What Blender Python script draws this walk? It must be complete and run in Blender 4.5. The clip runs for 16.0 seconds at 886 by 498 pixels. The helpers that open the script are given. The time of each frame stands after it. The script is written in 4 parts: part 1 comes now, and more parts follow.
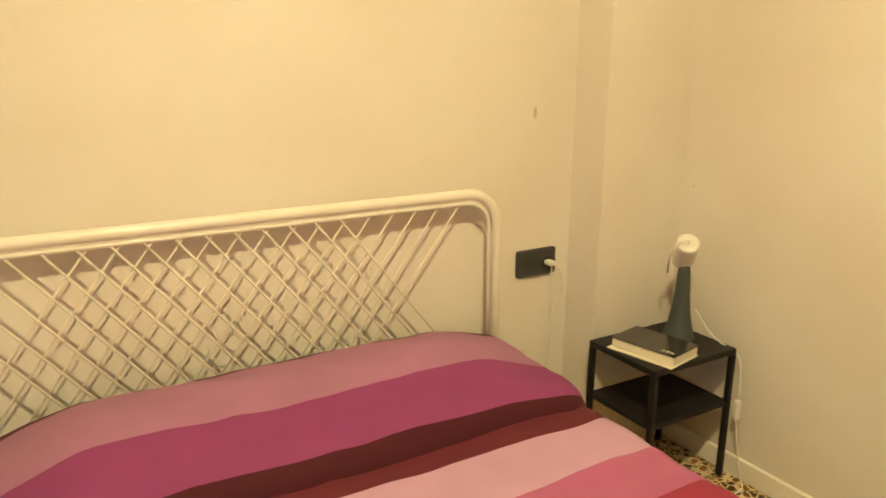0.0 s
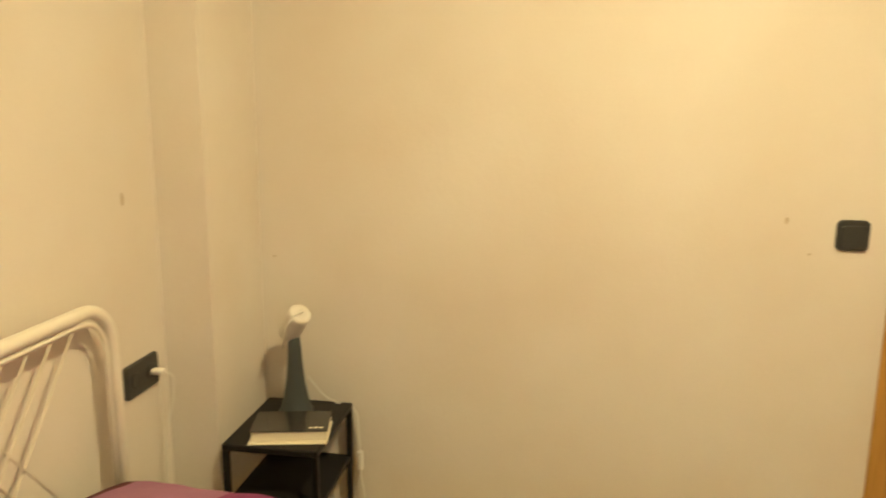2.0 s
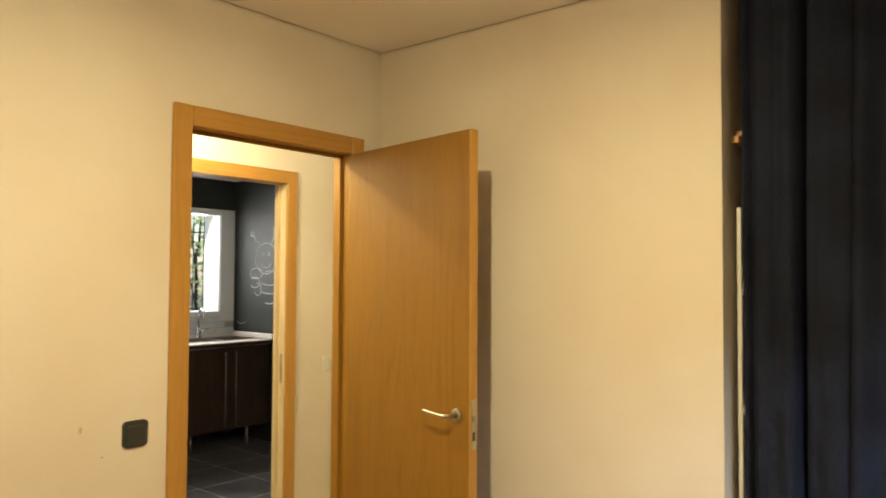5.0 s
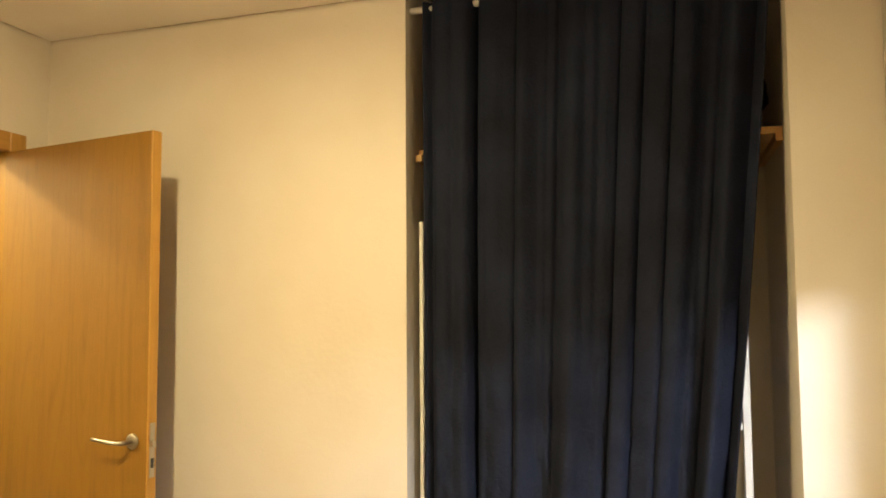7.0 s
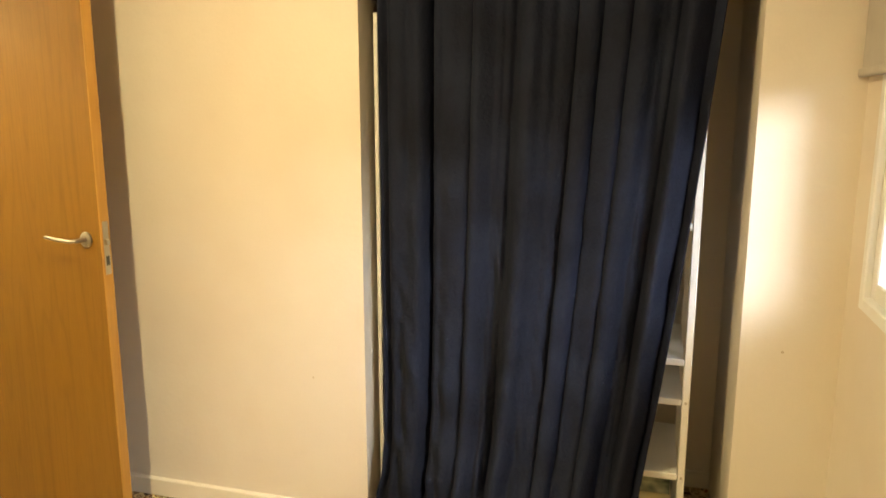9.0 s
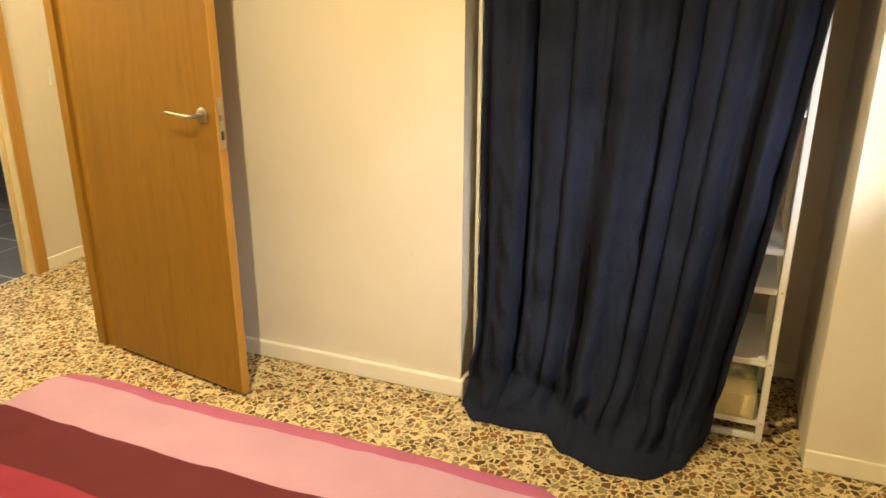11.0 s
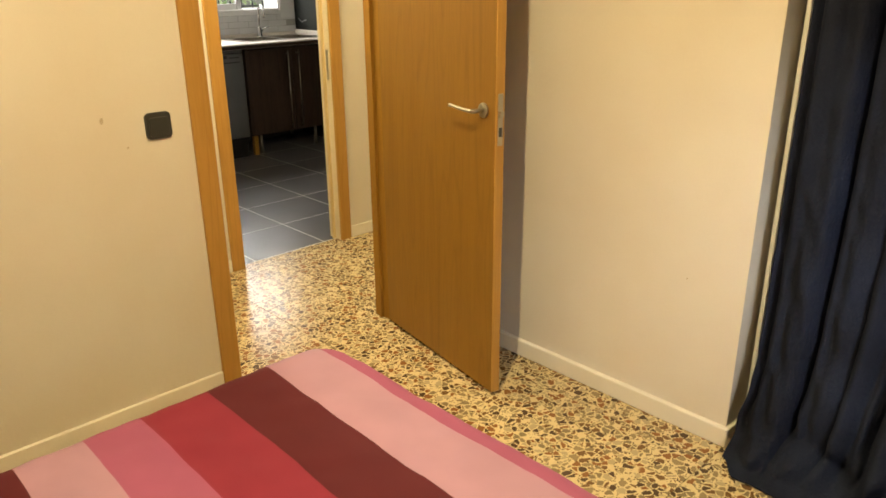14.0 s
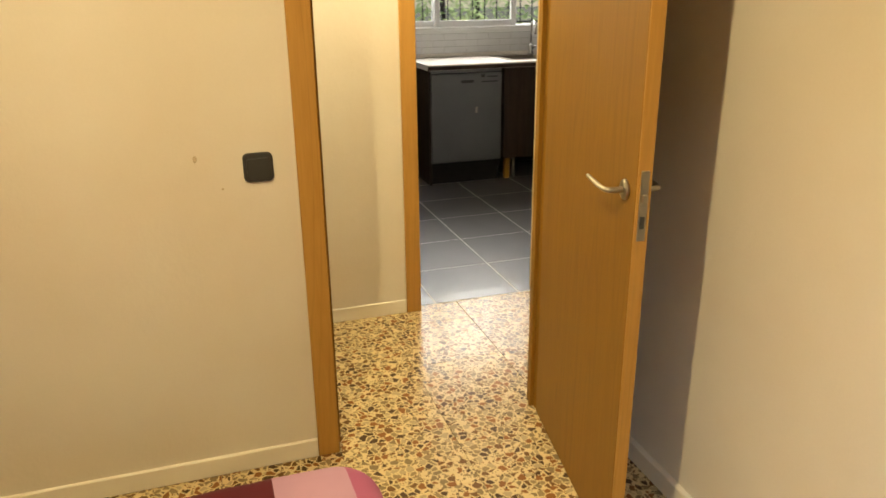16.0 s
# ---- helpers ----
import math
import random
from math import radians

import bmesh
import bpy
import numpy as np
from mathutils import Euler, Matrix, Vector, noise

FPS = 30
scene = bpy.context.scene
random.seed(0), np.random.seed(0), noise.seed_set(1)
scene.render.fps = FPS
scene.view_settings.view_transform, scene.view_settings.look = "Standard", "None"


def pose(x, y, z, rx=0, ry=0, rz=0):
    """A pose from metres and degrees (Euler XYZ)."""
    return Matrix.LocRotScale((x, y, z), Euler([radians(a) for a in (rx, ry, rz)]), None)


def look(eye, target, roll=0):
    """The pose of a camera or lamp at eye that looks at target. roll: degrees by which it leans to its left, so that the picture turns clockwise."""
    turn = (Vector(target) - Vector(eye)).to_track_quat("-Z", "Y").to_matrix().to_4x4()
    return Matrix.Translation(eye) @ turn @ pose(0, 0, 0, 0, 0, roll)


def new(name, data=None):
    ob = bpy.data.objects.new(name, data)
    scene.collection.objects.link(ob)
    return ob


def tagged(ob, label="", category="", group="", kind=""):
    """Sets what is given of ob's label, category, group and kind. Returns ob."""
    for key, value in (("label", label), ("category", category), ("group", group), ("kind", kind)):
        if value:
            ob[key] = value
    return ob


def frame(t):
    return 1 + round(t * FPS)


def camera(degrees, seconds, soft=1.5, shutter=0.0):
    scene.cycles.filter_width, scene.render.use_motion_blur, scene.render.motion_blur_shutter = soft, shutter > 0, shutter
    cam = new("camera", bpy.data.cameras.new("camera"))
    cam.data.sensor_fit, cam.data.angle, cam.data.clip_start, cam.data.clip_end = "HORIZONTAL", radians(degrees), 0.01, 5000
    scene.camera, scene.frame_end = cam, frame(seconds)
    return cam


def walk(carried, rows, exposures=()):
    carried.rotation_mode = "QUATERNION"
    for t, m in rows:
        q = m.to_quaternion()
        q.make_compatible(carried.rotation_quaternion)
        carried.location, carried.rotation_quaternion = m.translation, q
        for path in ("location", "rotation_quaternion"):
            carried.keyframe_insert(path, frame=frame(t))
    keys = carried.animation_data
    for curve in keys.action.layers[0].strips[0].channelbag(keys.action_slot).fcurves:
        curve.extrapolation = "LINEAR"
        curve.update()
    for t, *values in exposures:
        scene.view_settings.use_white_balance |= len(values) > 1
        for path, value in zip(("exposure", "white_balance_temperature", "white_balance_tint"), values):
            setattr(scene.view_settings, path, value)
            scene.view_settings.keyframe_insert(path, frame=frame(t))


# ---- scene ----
cam = camera(61.7, 16.0, soft=1.6, shutter=0.3)
PATH = [
    (0, (-1.884, 1.197, 1.311), (-0.901, 2.859, 0.792), 0.3),
    (0.5, (-2.018, 1.339, 1.347), (-0.758, 2.799, 0.818), 0.4),
    (1, (-2.1, 1.523, 1.415), (-0.594, 2.721, 0.87), 0.2),
    (1.5, (-2.184, 1.763, 1.382), (-0.411, 2.569, 0.926), 0.5),
    (2, (-2.18, 1.92, 1.369), (-0.242, 2.232, 0.984), 0.4),
    (2.5, (-2.157, 2.129, 1.409), (-0.201, 1.878, 1.075), 0.8),
    (3, (-2.189, 2.267, 1.415), (-0.323, 1.582, 1.188), 0.7),
    (3.5, (-2.21, 2.349, 1.47), (-0.525, 1.28, 1.332), 0.6),
    (4, (-2.242, 2.38, 1.499), (-0.726, 1.076, 1.478), 0.3),
    (4.5, (-2.291, 2.38, 1.518), (-0.897, 0.947, 1.56), 0.3),
    (5, (-2.318, 2.355, 1.534), (-1.042, 0.816, 1.607), 0.3),
    (5.2, (-2.324, 2.347, 1.543), (-1.105, 0.763, 1.623), 0.3),
    (7.5, (-2.362, 2.299, 1.479), (-1.845, 0.37, 1.577), -0.5),
    (8, (-2.396, 2.271, 1.466), (-1.859, 0.345, 1.432), -0.3),
    (8.6, (-2.445, 2.237, 1.46), (-1.878, 0.333, 1.229), -0.0),
    (9, (-2.424, 2.236, 1.462), (-1.882, 0.347, 1.087), -0.0),
    (9.2, (-2.425, 2.242, 1.44), (-1.889, 0.363, 1.014), 0.0),
    (11.3, (-2.366, 2.318, 1.446), (-1.588, 0.598, 0.773), 0.1),
    (11.5, (-2.364, 2.312, 1.447), (-1.535, 0.620, 0.773), 0.0),
    (12, (-2.380, 2.303, 1.456), (-1.411, 0.692, 0.772), -0.3),
    (12.5, (-2.386, 2.294, 1.460), (-1.284, 0.773, 0.770), -0.5),
    (13, (-2.380, 2.280, 1.461), (-1.153, 0.860, 0.770), -0.5),
    (13.5, (-2.362, 2.216, 1.463), (-1.029, 0.895, 0.769), -0.5),
    (14, (-2.382, 2.106, 1.473), (-1.021, 0.817, 0.777), -0.5),
    (14.5, (-2.333, 1.953, 1.474), (-0.919, 0.721, 0.779), -0.6),
    (15, (-2.260, 1.773, 1.480), (-0.709, 0.712, 0.794), -0.7),
    (15.5, (-2.242, 1.523, 1.502), (-0.548, 0.707, 0.821), -0.6),
    (16, (-2.198, 1.272, 1.515), (-0.406, 0.687, 0.845), -0.6),
]
walk(cam, [(t, look(eye, target, roll)) for t, eye, target, roll in PATH], [(0, -0.06, 6480, 7), (1.0, -0.10, 6520, 7), (2.0, -0.22, 6500, 9), (3.5, -0.64, 6650, 10), (5, -0.48, 6700, 10), (7.5, -0.10, 6980, 11), (9, -0.07, 6980, 11), (11.5, -0.04, 6980, 11), (13, -0.21, 6920, 11), (15, -0.50, 6900, 11), (16, -0.53, 6980, 11)])

# ---- world, sun, large lights ----
world = bpy.data.worlds.new("sky")
scene.world = world
world.use_nodes = True
_wn = world.node_tree.nodes
_sky = _wn.new("ShaderNodeTexSky")
_sky.sky_type = "NISHITA"
_sky.sun_disc = False
_sky.sun_elevation, _sky.sun_rotation = radians(50), radians(180)
_wn["Background"].inputs["Strength"].default_value = 0.3
world.node_tree.links.new(_sky.outputs["Color"], _wn["Background"].inputs["Color"])

SUN_DIR = Vector((0.05, 0.62, -0.80))
_sun = bpy.data.lights.new("sun", "SUN")
_sun.energy, _sun.angle, _sun.color = 5.0, radians(0.5), (1, 0.95, 0.86)
new("sun", _sun).matrix_world = look((0, 0, 12), Vector((0, 0, 12)) + SUN_DIR)

WARM = (1.0, 0.815, 0.43)


def lamp_light(name, place, watts, radius, colour=WARM):
    d = bpy.data.lights.new(name, "POINT")
    d.energy, d.shadow_soft_size, d.color = watts, radius, colour
    ob = new(name, d)
    ob.location = place
    return ob


def window_light(name, place, target, w, h, watts, colour):
    d = bpy.data.lights.new(name, "AREA")
    d.shape, d.size, d.size_y, d.energy, d.color = "RECTANGLE", w, h, watts, colour
    ob = new(name, d)
    ob.matrix_world = look(place, target)
    return ob


lamp_light("bedroom_bulb", (-1.39, 1.48, 2.44), 22, 0.022)
_down = window_light("bedroom_bulb_down", (-1.39, 1.48, 2.43), (-1.39, 1.48, 1.0), 0.045, 0.045, 48, WARM)
_down.data.shape = "DISK"
lamp_light("hall_bulb", (0.62, 0.75, 2.36), 78, 0.05, (1.0, 0.87, 0.52))
window_light("bedroom_daylight", (-4.45, 2.20, 2.10), (-2.2, 0.0, 0.6), 0.9, 0.8, 102, (0.88, 0.95, 1.0))
window_light("kitchen_daylight", (4.20, -0.92, 1.80), (2.4, -0.92, 0.9), 1.6, 0.80, 50, (1.0, 0.98, 0.96))

# ---- materials ----


def material(name, colour, rough=0.6, metal=0.0, second=None, scale=6.0, amount=0.5, bump=0.0, bump_scale=60.0,
             spec=0.5, stretch=(1, 1, 1), fine=0.0, coat=0.0, detail=5.0):
    """Base colour that drifts to a second one by a noise, a fine grain on top, and a bump."""
    m = bpy.data.materials.new(name)
    m.use_nodes = True
    n, l = m.node_tree.nodes, m.node_tree.links
    b = n["Principled BSDF"]
    b.inputs["Roughness"].default_value = rough
    b.inputs["Metallic"].default_value = metal
    b.inputs["Specular IOR Level"].default_value = spec
    b.inputs["Coat Weight"].default_value = coat
    tc = n.new("ShaderNodeTexCoord")
    mp = n.new("ShaderNodeMapping")
    mp.inputs["Scale"].default_value = stretch
    l.new(tc.outputs["Object"], mp.inputs["Vector"])
    second = second or tuple(c * 0.86 for c in colour)
    nz = n.new("ShaderNodeTexNoise")
    nz.inputs["Scale"].default_value, nz.inputs["Detail"].default_value = scale, detail
    l.new(mp.outputs["Vector"], nz.inputs["Vector"])
    ramp = n.new("ShaderNodeMapRange")
    ramp.inputs["From Min"].default_value, ramp.inputs["From Max"].default_value = 0.35, 0.7
    ramp.inputs["To Max"].default_value = amount
    l.new(nz.outputs["Fac"], ramp.inputs["Value"])
    mix = n.new("ShaderNodeMix")
    mix.data_type = "RGBA"
    mix.inputs["A"].default_value, mix.inputs["B"].default_value = (*colour, 1), (*second, 1)
    l.new(ramp.outputs["Result"], mix.inputs["Factor"])
    out = mix.outputs["Result"]
    if fine:
        n2 = n.new("ShaderNodeTexNoise")
        n2.inputs["Scale"].default_value, n2.inputs["Detail"].default_value = bump_scale * 3, 3
        l.new(mp.outputs["Vector"], n2.inputs["Vector"])
        hv = n.new("ShaderNodeMapRange")
        hv.inputs["To Min"].default_value, hv.inputs["To Max"].default_value = 1 - fine, 1 + fine
        l.new(n2.outputs["Fac"], hv.inputs["Value"])
        mul = n.new("ShaderNodeMix")
        mul.data_type, mul.blend_type = "RGBA", "MULTIPLY"
        mul.inputs["Factor"].default_value = 1
        l.new(out, mul.inputs["A"])
        l.new(hv.outputs["Result"], mul.inputs["B"])
        out = mul.outputs["Result"]
    l.new(out, b.inputs["Base Color"])
    if bump:
        n3 = n.new("ShaderNodeTexNoise")
        n3.inputs["Scale"].default_value, n3.inputs["Detail"].default_value = bump_scale, 4
        l.new(mp.outputs["Vector"], n3.inputs["Vector"])
        bp = n.new("ShaderNodeBump")
        bp.inputs["Strength"].default_value, bp.inputs["Distance"].default_value = bump, 0.01
        l.new(n3.outputs["Fac"], bp.inputs["Height"])
        l.new(bp.outputs["Normal"], b.inputs["Normal"])
    return m


def terrazzo():
    """Cream cement with angular dark, rust and grey chips of two sizes, polished; every tile is shifted by its own random number."""
    m = bpy.data.materials.new("terrazzo")
    m.use_nodes = True
    n, l = m.node_tree.nodes, m.node_tree.links
    b = n["Principled BSDF"]
    geo, info = n.new("ShaderNodeNewGeometry"), n.new("ShaderNodeObjectInfo")
    off = n.new("ShaderNodeVectorMath")
    off.operation = "MULTIPLY_ADD"
    off.inputs[1].default_value = (37, 53, 19)
    l.new(info.outputs["Random"], off.inputs[0])
    l.new(geo.outputs["Position"], off.inputs[2])
    warp = n.new("ShaderNodeTexNoise")
    warp.inputs["Scale"].default_value, warp.inputs["Detail"].default_value = 38, 2
    l.new(off.outputs["Vector"], warp.inputs["Vector"])
    add = n.new("ShaderNodeVectorMath")
    add.operation = "MULTIPLY_ADD"
    add.inputs[1].default_value = (0.016, 0.016, 0.016)
    l.new(warp.outputs["Color"], add.inputs[0])
    l.new(off.outputs["Vector"], add.inputs[2])
    flat = n.new("ShaderNodeVectorMath")
    flat.operation = "MULTIPLY"
    flat.inputs[1].default_value = (1, 1, 0)
    l.new(add.outputs["Vector"], flat.inputs[0])
    colour = None
    cement = n.new("ShaderNodeTexNoise")
    cement.inputs["Scale"].default_value = 9
    l.new(off.outputs["Vector"], cement.inputs["Vector"])
    cm = n.new("ShaderNodeMix")
    cm.data_type = "RGBA"
    cm.inputs["A"].default_value, cm.inputs["B"].default_value = (0.74, 0.60, 0.35, 1), (0.62, 0.49, 0.265, 1)
    l.new(cement.outputs["Fac"], cm.inputs["Factor"])
    colour = cm.outputs["Result"]
    for scale, edge, share in ((95, 0.14, 0.48), (41, 0.076, 0.88)):
        cell, rim = n.new("ShaderNodeTexVoronoi"), n.new("ShaderNodeTexVoronoi")
        rim.feature = "DISTANCE_TO_EDGE"
        for v in (cell, rim):
            v.inputs["Scale"].default_value = scale
            l.new(flat.outputs["Vector"], v.inputs["Vector"])
        sep = n.new("ShaderNodeSeparateColor")
        l.new(cell.outputs["Color"], sep.inputs["Color"])
        inside = n.new("ShaderNodeMapRange")
        inside.inputs["From Min"].default_value, inside.inputs["From Max"].default_value = edge, edge + 0.03
        l.new(rim.outputs["Distance"], inside.inputs["Value"])
        pick = n.new("ShaderNodeMath")
        pick.operation = "LESS_THAN"
        pick.inputs[1].default_value = share
        l.new(sep.outputs["Red"], pick.inputs[0])
        fac = n.new("ShaderNodeMath")
        fac.operation = "MULTIPLY"
        l.new(inside.outputs["Result"], fac.inputs[0])
        l.new(pick.outputs["Value"], fac.inputs[1])
        ramp = n.new("ShaderNodeValToRGB")
        ramp.color_ramp.interpolation = "CONSTANT"
        e = ramp.color_ramp.elements
        e[0].position, e[0].color = 0.0, (0.085, 0.052, 0.030, 1)
        e[1].position, e[1].color = 0.88, (0.44, 0.35, 0.21, 1)
        for p, c in ((0.2, (0.165, 0.088, 0.036)), (0.4, (0.23, 0.17, 0.095)), (0.55, (0.25, 0.112, 0.040)), (0.68, (0.29, 0.215, 0.115))):
            k = e.new(p)
            k.color = (*c, 1)
        l.new(sep.outputs["Green"], ramp.inputs["Fac"])
        mx = n.new("ShaderNodeMix")
        mx.data_type = "RGBA"
        l.new(fac.outputs["Value"], mx.inputs["Factor"])
        l.new(colour, mx.inputs["A"])
        l.new(ramp.outputs["Color"], mx.inputs["B"])
        colour = mx.outputs["Result"]
    l.new(colour, b.inputs["Base Color"])
    b.inputs["Specular IOR Level"].default_value = 0.28
    wear = n.new("ShaderNodeTexNoise")
    wear.inputs["Scale"].default_value, wear.inputs["Detail"].default_value = 5, 6
    l.new(geo.outputs["Position"], wear.inputs["Vector"])
    rr = n.new("ShaderNodeMapRange")
    rr.inputs["To Min"].default_value, rr.inputs["To Max"].default_value = 0.12, 0.27
    l.new(wear.outputs["Fac"], rr.inputs["Value"])
    l.new(rr.outputs["Result"], b.inputs["Roughness"])
    return m


def wood(name, light, dark, rough=0.38, grain=26.0, along="z"):
    """Veneer: long fine grain with a few cathedral figures."""
    m = bpy.data.materials.new(name)
    m.use_nodes = True
    n, l = m.node_tree.nodes, m.node_tree.links
    b = n["Principled BSDF"]
    b.inputs["Roughness"].default_value = rough
    b.inputs["Specular IOR Level"].default_value = 0.3
    tc, mp = n.new("ShaderNodeTexCoord"), n.new("ShaderNodeMapping")
    s = {"x": (0.07, 1, 1), "y": (1, 0.07, 1), "z": (1, 1, 0.07)}[along]
    mp.inputs["Scale"].default_value = s
    l.new(tc.outputs["Object"], mp.inputs["Vector"])
    a, c = n.new("ShaderNodeTexNoise"), n.new("ShaderNodeTexNoise")
    a.inputs["Scale"].default_value, a.inputs["Detail"].default_value, a.inputs["Distortion"].default_value = grain, 6, 0.6
    c.inputs["Scale"].default_value, c.inputs["Detail"].default_value = grain * 9, 2
    for v in (a, c):
        l.new(mp.outputs["Vector"], v.inputs["Vector"])
    mixv = n.new("ShaderNodeMath")
    mixv.operation = "MULTIPLY_ADD"
    mixv.inputs[1].default_value = 0.55
    l.new(c.outputs["Fac"], mixv.inputs[0])
    half = n.new("ShaderNodeMath")
    half.operation = "MULTIPLY"
    half.inputs[1].default_value = 0.6
    l.new(a.outputs["Fac"], half.inputs[0])
    l.new(half.outputs["Value"], mixv.inputs[2])
    ramp = n.new("ShaderNodeValToRGB")
    e = ramp.color_ramp.elements
    e[0].position, e[0].color = 0.38, (*dark, 1)
    e[1].position, e[1].color = 0.66, (*light, 1)
    l.new(mixv.outputs["Value"], ramp.inputs["Fac"])
    wide = n.new("ShaderNodeMapping")
    wide.inputs["Scale"].default_value = {"x": (0.045, 1, 1), "y": (1, 0.045, 1), "z": (1, 1, 0.045)}[along]
    l.new(tc.outputs["Object"], wide.inputs["Vector"])
    fig = n.new("ShaderNodeTexNoise")
    fig.inputs["Scale"].default_value, fig.inputs["Detail"].default_value = 7.0, 1.5
    l.new(wide.outputs["Vector"], fig.inputs["Vector"])
    ring = n.new("ShaderNodeMath")
    ring.operation = "PINGPONG"
    ring.inputs[1].default_value = 0.03
    l.new(fig.outputs["Fac"], ring.inputs[0])
    line = n.new("ShaderNodeMapRange")
    line.inputs["From Min"].default_value, line.inputs["From Max"].default_value = 0.0, 0.010
    line.inputs["To Min"].default_value, line.inputs["To Max"].default_value = 0.90, 1.0
    l.new(ring.outputs["Value"], line.inputs["Value"])
    tone = n.new("ShaderNodeVectorMath")
    tone.operation = "SCALE"
    l.new(ramp.outputs["Color"], tone.inputs[0])
    l.new(line.outputs["Result"], tone.inputs["Scale"])
    l.new(tone.outputs["Vector"], b.inputs["Base Color"])
    bp = n.new("ShaderNodeBump")
    bp.inputs["Strength"].default_value, bp.inputs["Distance"].default_value = 0.05, 0.002
    l.new(mixv.outputs["Value"], bp.inputs["Height"])
    l.new(bp.outputs["Normal"], b.inputs["Normal"])
    return m


def stripes(name, bands, axis="Y", weave=420):
    """Cloth woven in bands: (start along the axis, colour) in the thing's own coordinates, with slightly wavering borders."""
    m = bpy.data.materials.new(name)
    m.use_nodes = True
    n, l = m.node_tree.nodes, m.node_tree.links
    b = n["Principled BSDF"]
    b.inputs["Roughness"].default_value = 0.85
    b.inputs["Sheen Weight"].default_value = 0.03
    b.inputs["Specular IOR Level"].default_value = 0.25
    tc = n.new("ShaderNodeTexCoord")
    sep = n.new("ShaderNodeSeparateXYZ")
    l.new(tc.outputs["UV"], sep.inputs["Vector"])
    wob = n.new("ShaderNodeTexNoise")
    wob.inputs["Scale"].default_value, wob.inputs["Detail"].default_value = 2.2, 1
    l.new(tc.outputs["Object"], wob.inputs["Vector"])
    ad = n.new("ShaderNodeMath")
    ad.operation = "MULTIPLY_ADD"
    ad.inputs[1].default_value = 0.03
    l.new(wob.outputs["Fac"], ad.inputs[0])
    l.new(sep.outputs[axis], ad.inputs[2])
    ramp = n.new("ShaderNodeValToRGB")
    ramp.color_ramp.interpolation = "CONSTANT"
    e = ramp.color_ramp.elements
    e[0].position, e[0].color = 0, (*bands[0][1], 1)
    e[1].position, e[1].color = bands[1][0] / 3 + 0.005, (*bands[1][1], 1)
    for p, c in bands[2:]:
        k = e.new(p / 3 + 0.005)
        k.color = (*c, 1)
    third = n.new("ShaderNodeMath")
    third.operation = "DIVIDE"
    third.inputs[1].default_value = 3
    l.new(ad.outputs["Value"], third.inputs[0])
    l.new(third.outputs["Value"], ramp.inputs["Fac"])
    fade = n.new("ShaderNodeTexNoise")
    fade.inputs["Scale"].default_value, fade.inputs["Detail"].default_value = 7, 5
    l.new(tc.outputs["Object"], fade.inputs["Vector"])
    fr = n.new("ShaderNodeMapRange")
    fr.inputs["To Min"].default_value, fr.inputs["To Max"].default_value = 0.85, 1.12
    l.new(fade.outputs["Fac"], fr.inputs["Value"])
    mul = n.new("ShaderNodeMix")
    mul.data_type, mul.blend_type = "RGBA", "MULTIPLY"
    mul.inputs["Factor"].default_value = 1
    l.new(ramp.outputs["Color"], mul.inputs["A"])
    l.new(fr.outputs["Result"], mul.inputs["B"])
    l.new(mul.outputs["Result"], b.inputs["Base Color"])
    fine = n.new("ShaderNodeTexNoise")
    fine.inputs["Scale"].default_value, fine.inputs["Detail"].default_value = weave, 2
    l.new(tc.outputs["Object"], fine.inputs["Vector"])
    bp = n.new("ShaderNodeBump")
    bp.inputs["Strength"].default_value, bp.inputs["Distance"].default_value = 0.25, 0.002
    l.new(fine.outputs["Fac"], bp.inputs["Height"])
    l.new(bp.outputs["Normal"], b.inputs["Normal"])
    return m


def glass_pane():
    m = bpy.data.materials.new("window_glass")
    m.use_nodes = True
    b = m.node_tree.nodes["Principled BSDF"]
    b.inputs["Transmission Weight"].default_value = 1
    b.inputs["Roughness"].default_value = 0.02
    b.inputs["IOR"].default_value = 1.1
    b.inputs["Base Color"].default_value = (0.97, 0.99, 0.98, 1)
    return m


WALL = material("wall_paint", (0.745, 0.70, 0.63), 0.75, second=(0.675, 0.60, 0.50), scale=1.7, amount=0.8, bump=0.10, bump_scale=45, fine=0.025)
CEIL = material("ceiling_paint", (0.84, 0.81, 0.75), 0.85, scale=2, amount=0.3, bump=0.05, bump_scale=60)
TRIM = material("skirting_paint", (0.86, 0.82, 0.74), 0.4, second=(0.76, 0.70, 0.60), scale=5, amount=0.5, bump=0.04, bump_scale=40)
TERRAZZO = terrazzo()
GROUT = material("tile_joint", (0.34, 0.26, 0.17), 0.8, scale=20, bump=0.2)
OAK = wood("door_veneer", (0.290, 0.149, 0.022), (0.270, 0.137, 0.020), rough=0.5)
LEAFOAK = wood("door_leaf_veneer", (0.246, 0.124, 0.0162), (0.214, 0.106, 0.0130), rough=0.45)
CASING = wood("casing_veneer", (0.48, 0.26, 0.066), (0.42, 0.22, 0.052), grain=18)
CASING_H = wood("casing_veneer_crosswise", (0.48, 0.26, 0.066), (0.42, 0.22, 0.052), grain=18, along="y")
JAMB = wood("jamb_edge", (0.66, 0.50, 0.26), (0.60, 0.45, 0.22), grain=18)
PALEJAMB = material("bare_jamb", (0.72, 0.62, 0.44), 0.6, second=(0.60, 0.48, 0.30), scale=8, amount=0.6)
SHELFWOOD = wood("shelf_pine", (0.60, 0.36, 0.14), (0.50, 0.28, 0.10), along="x")
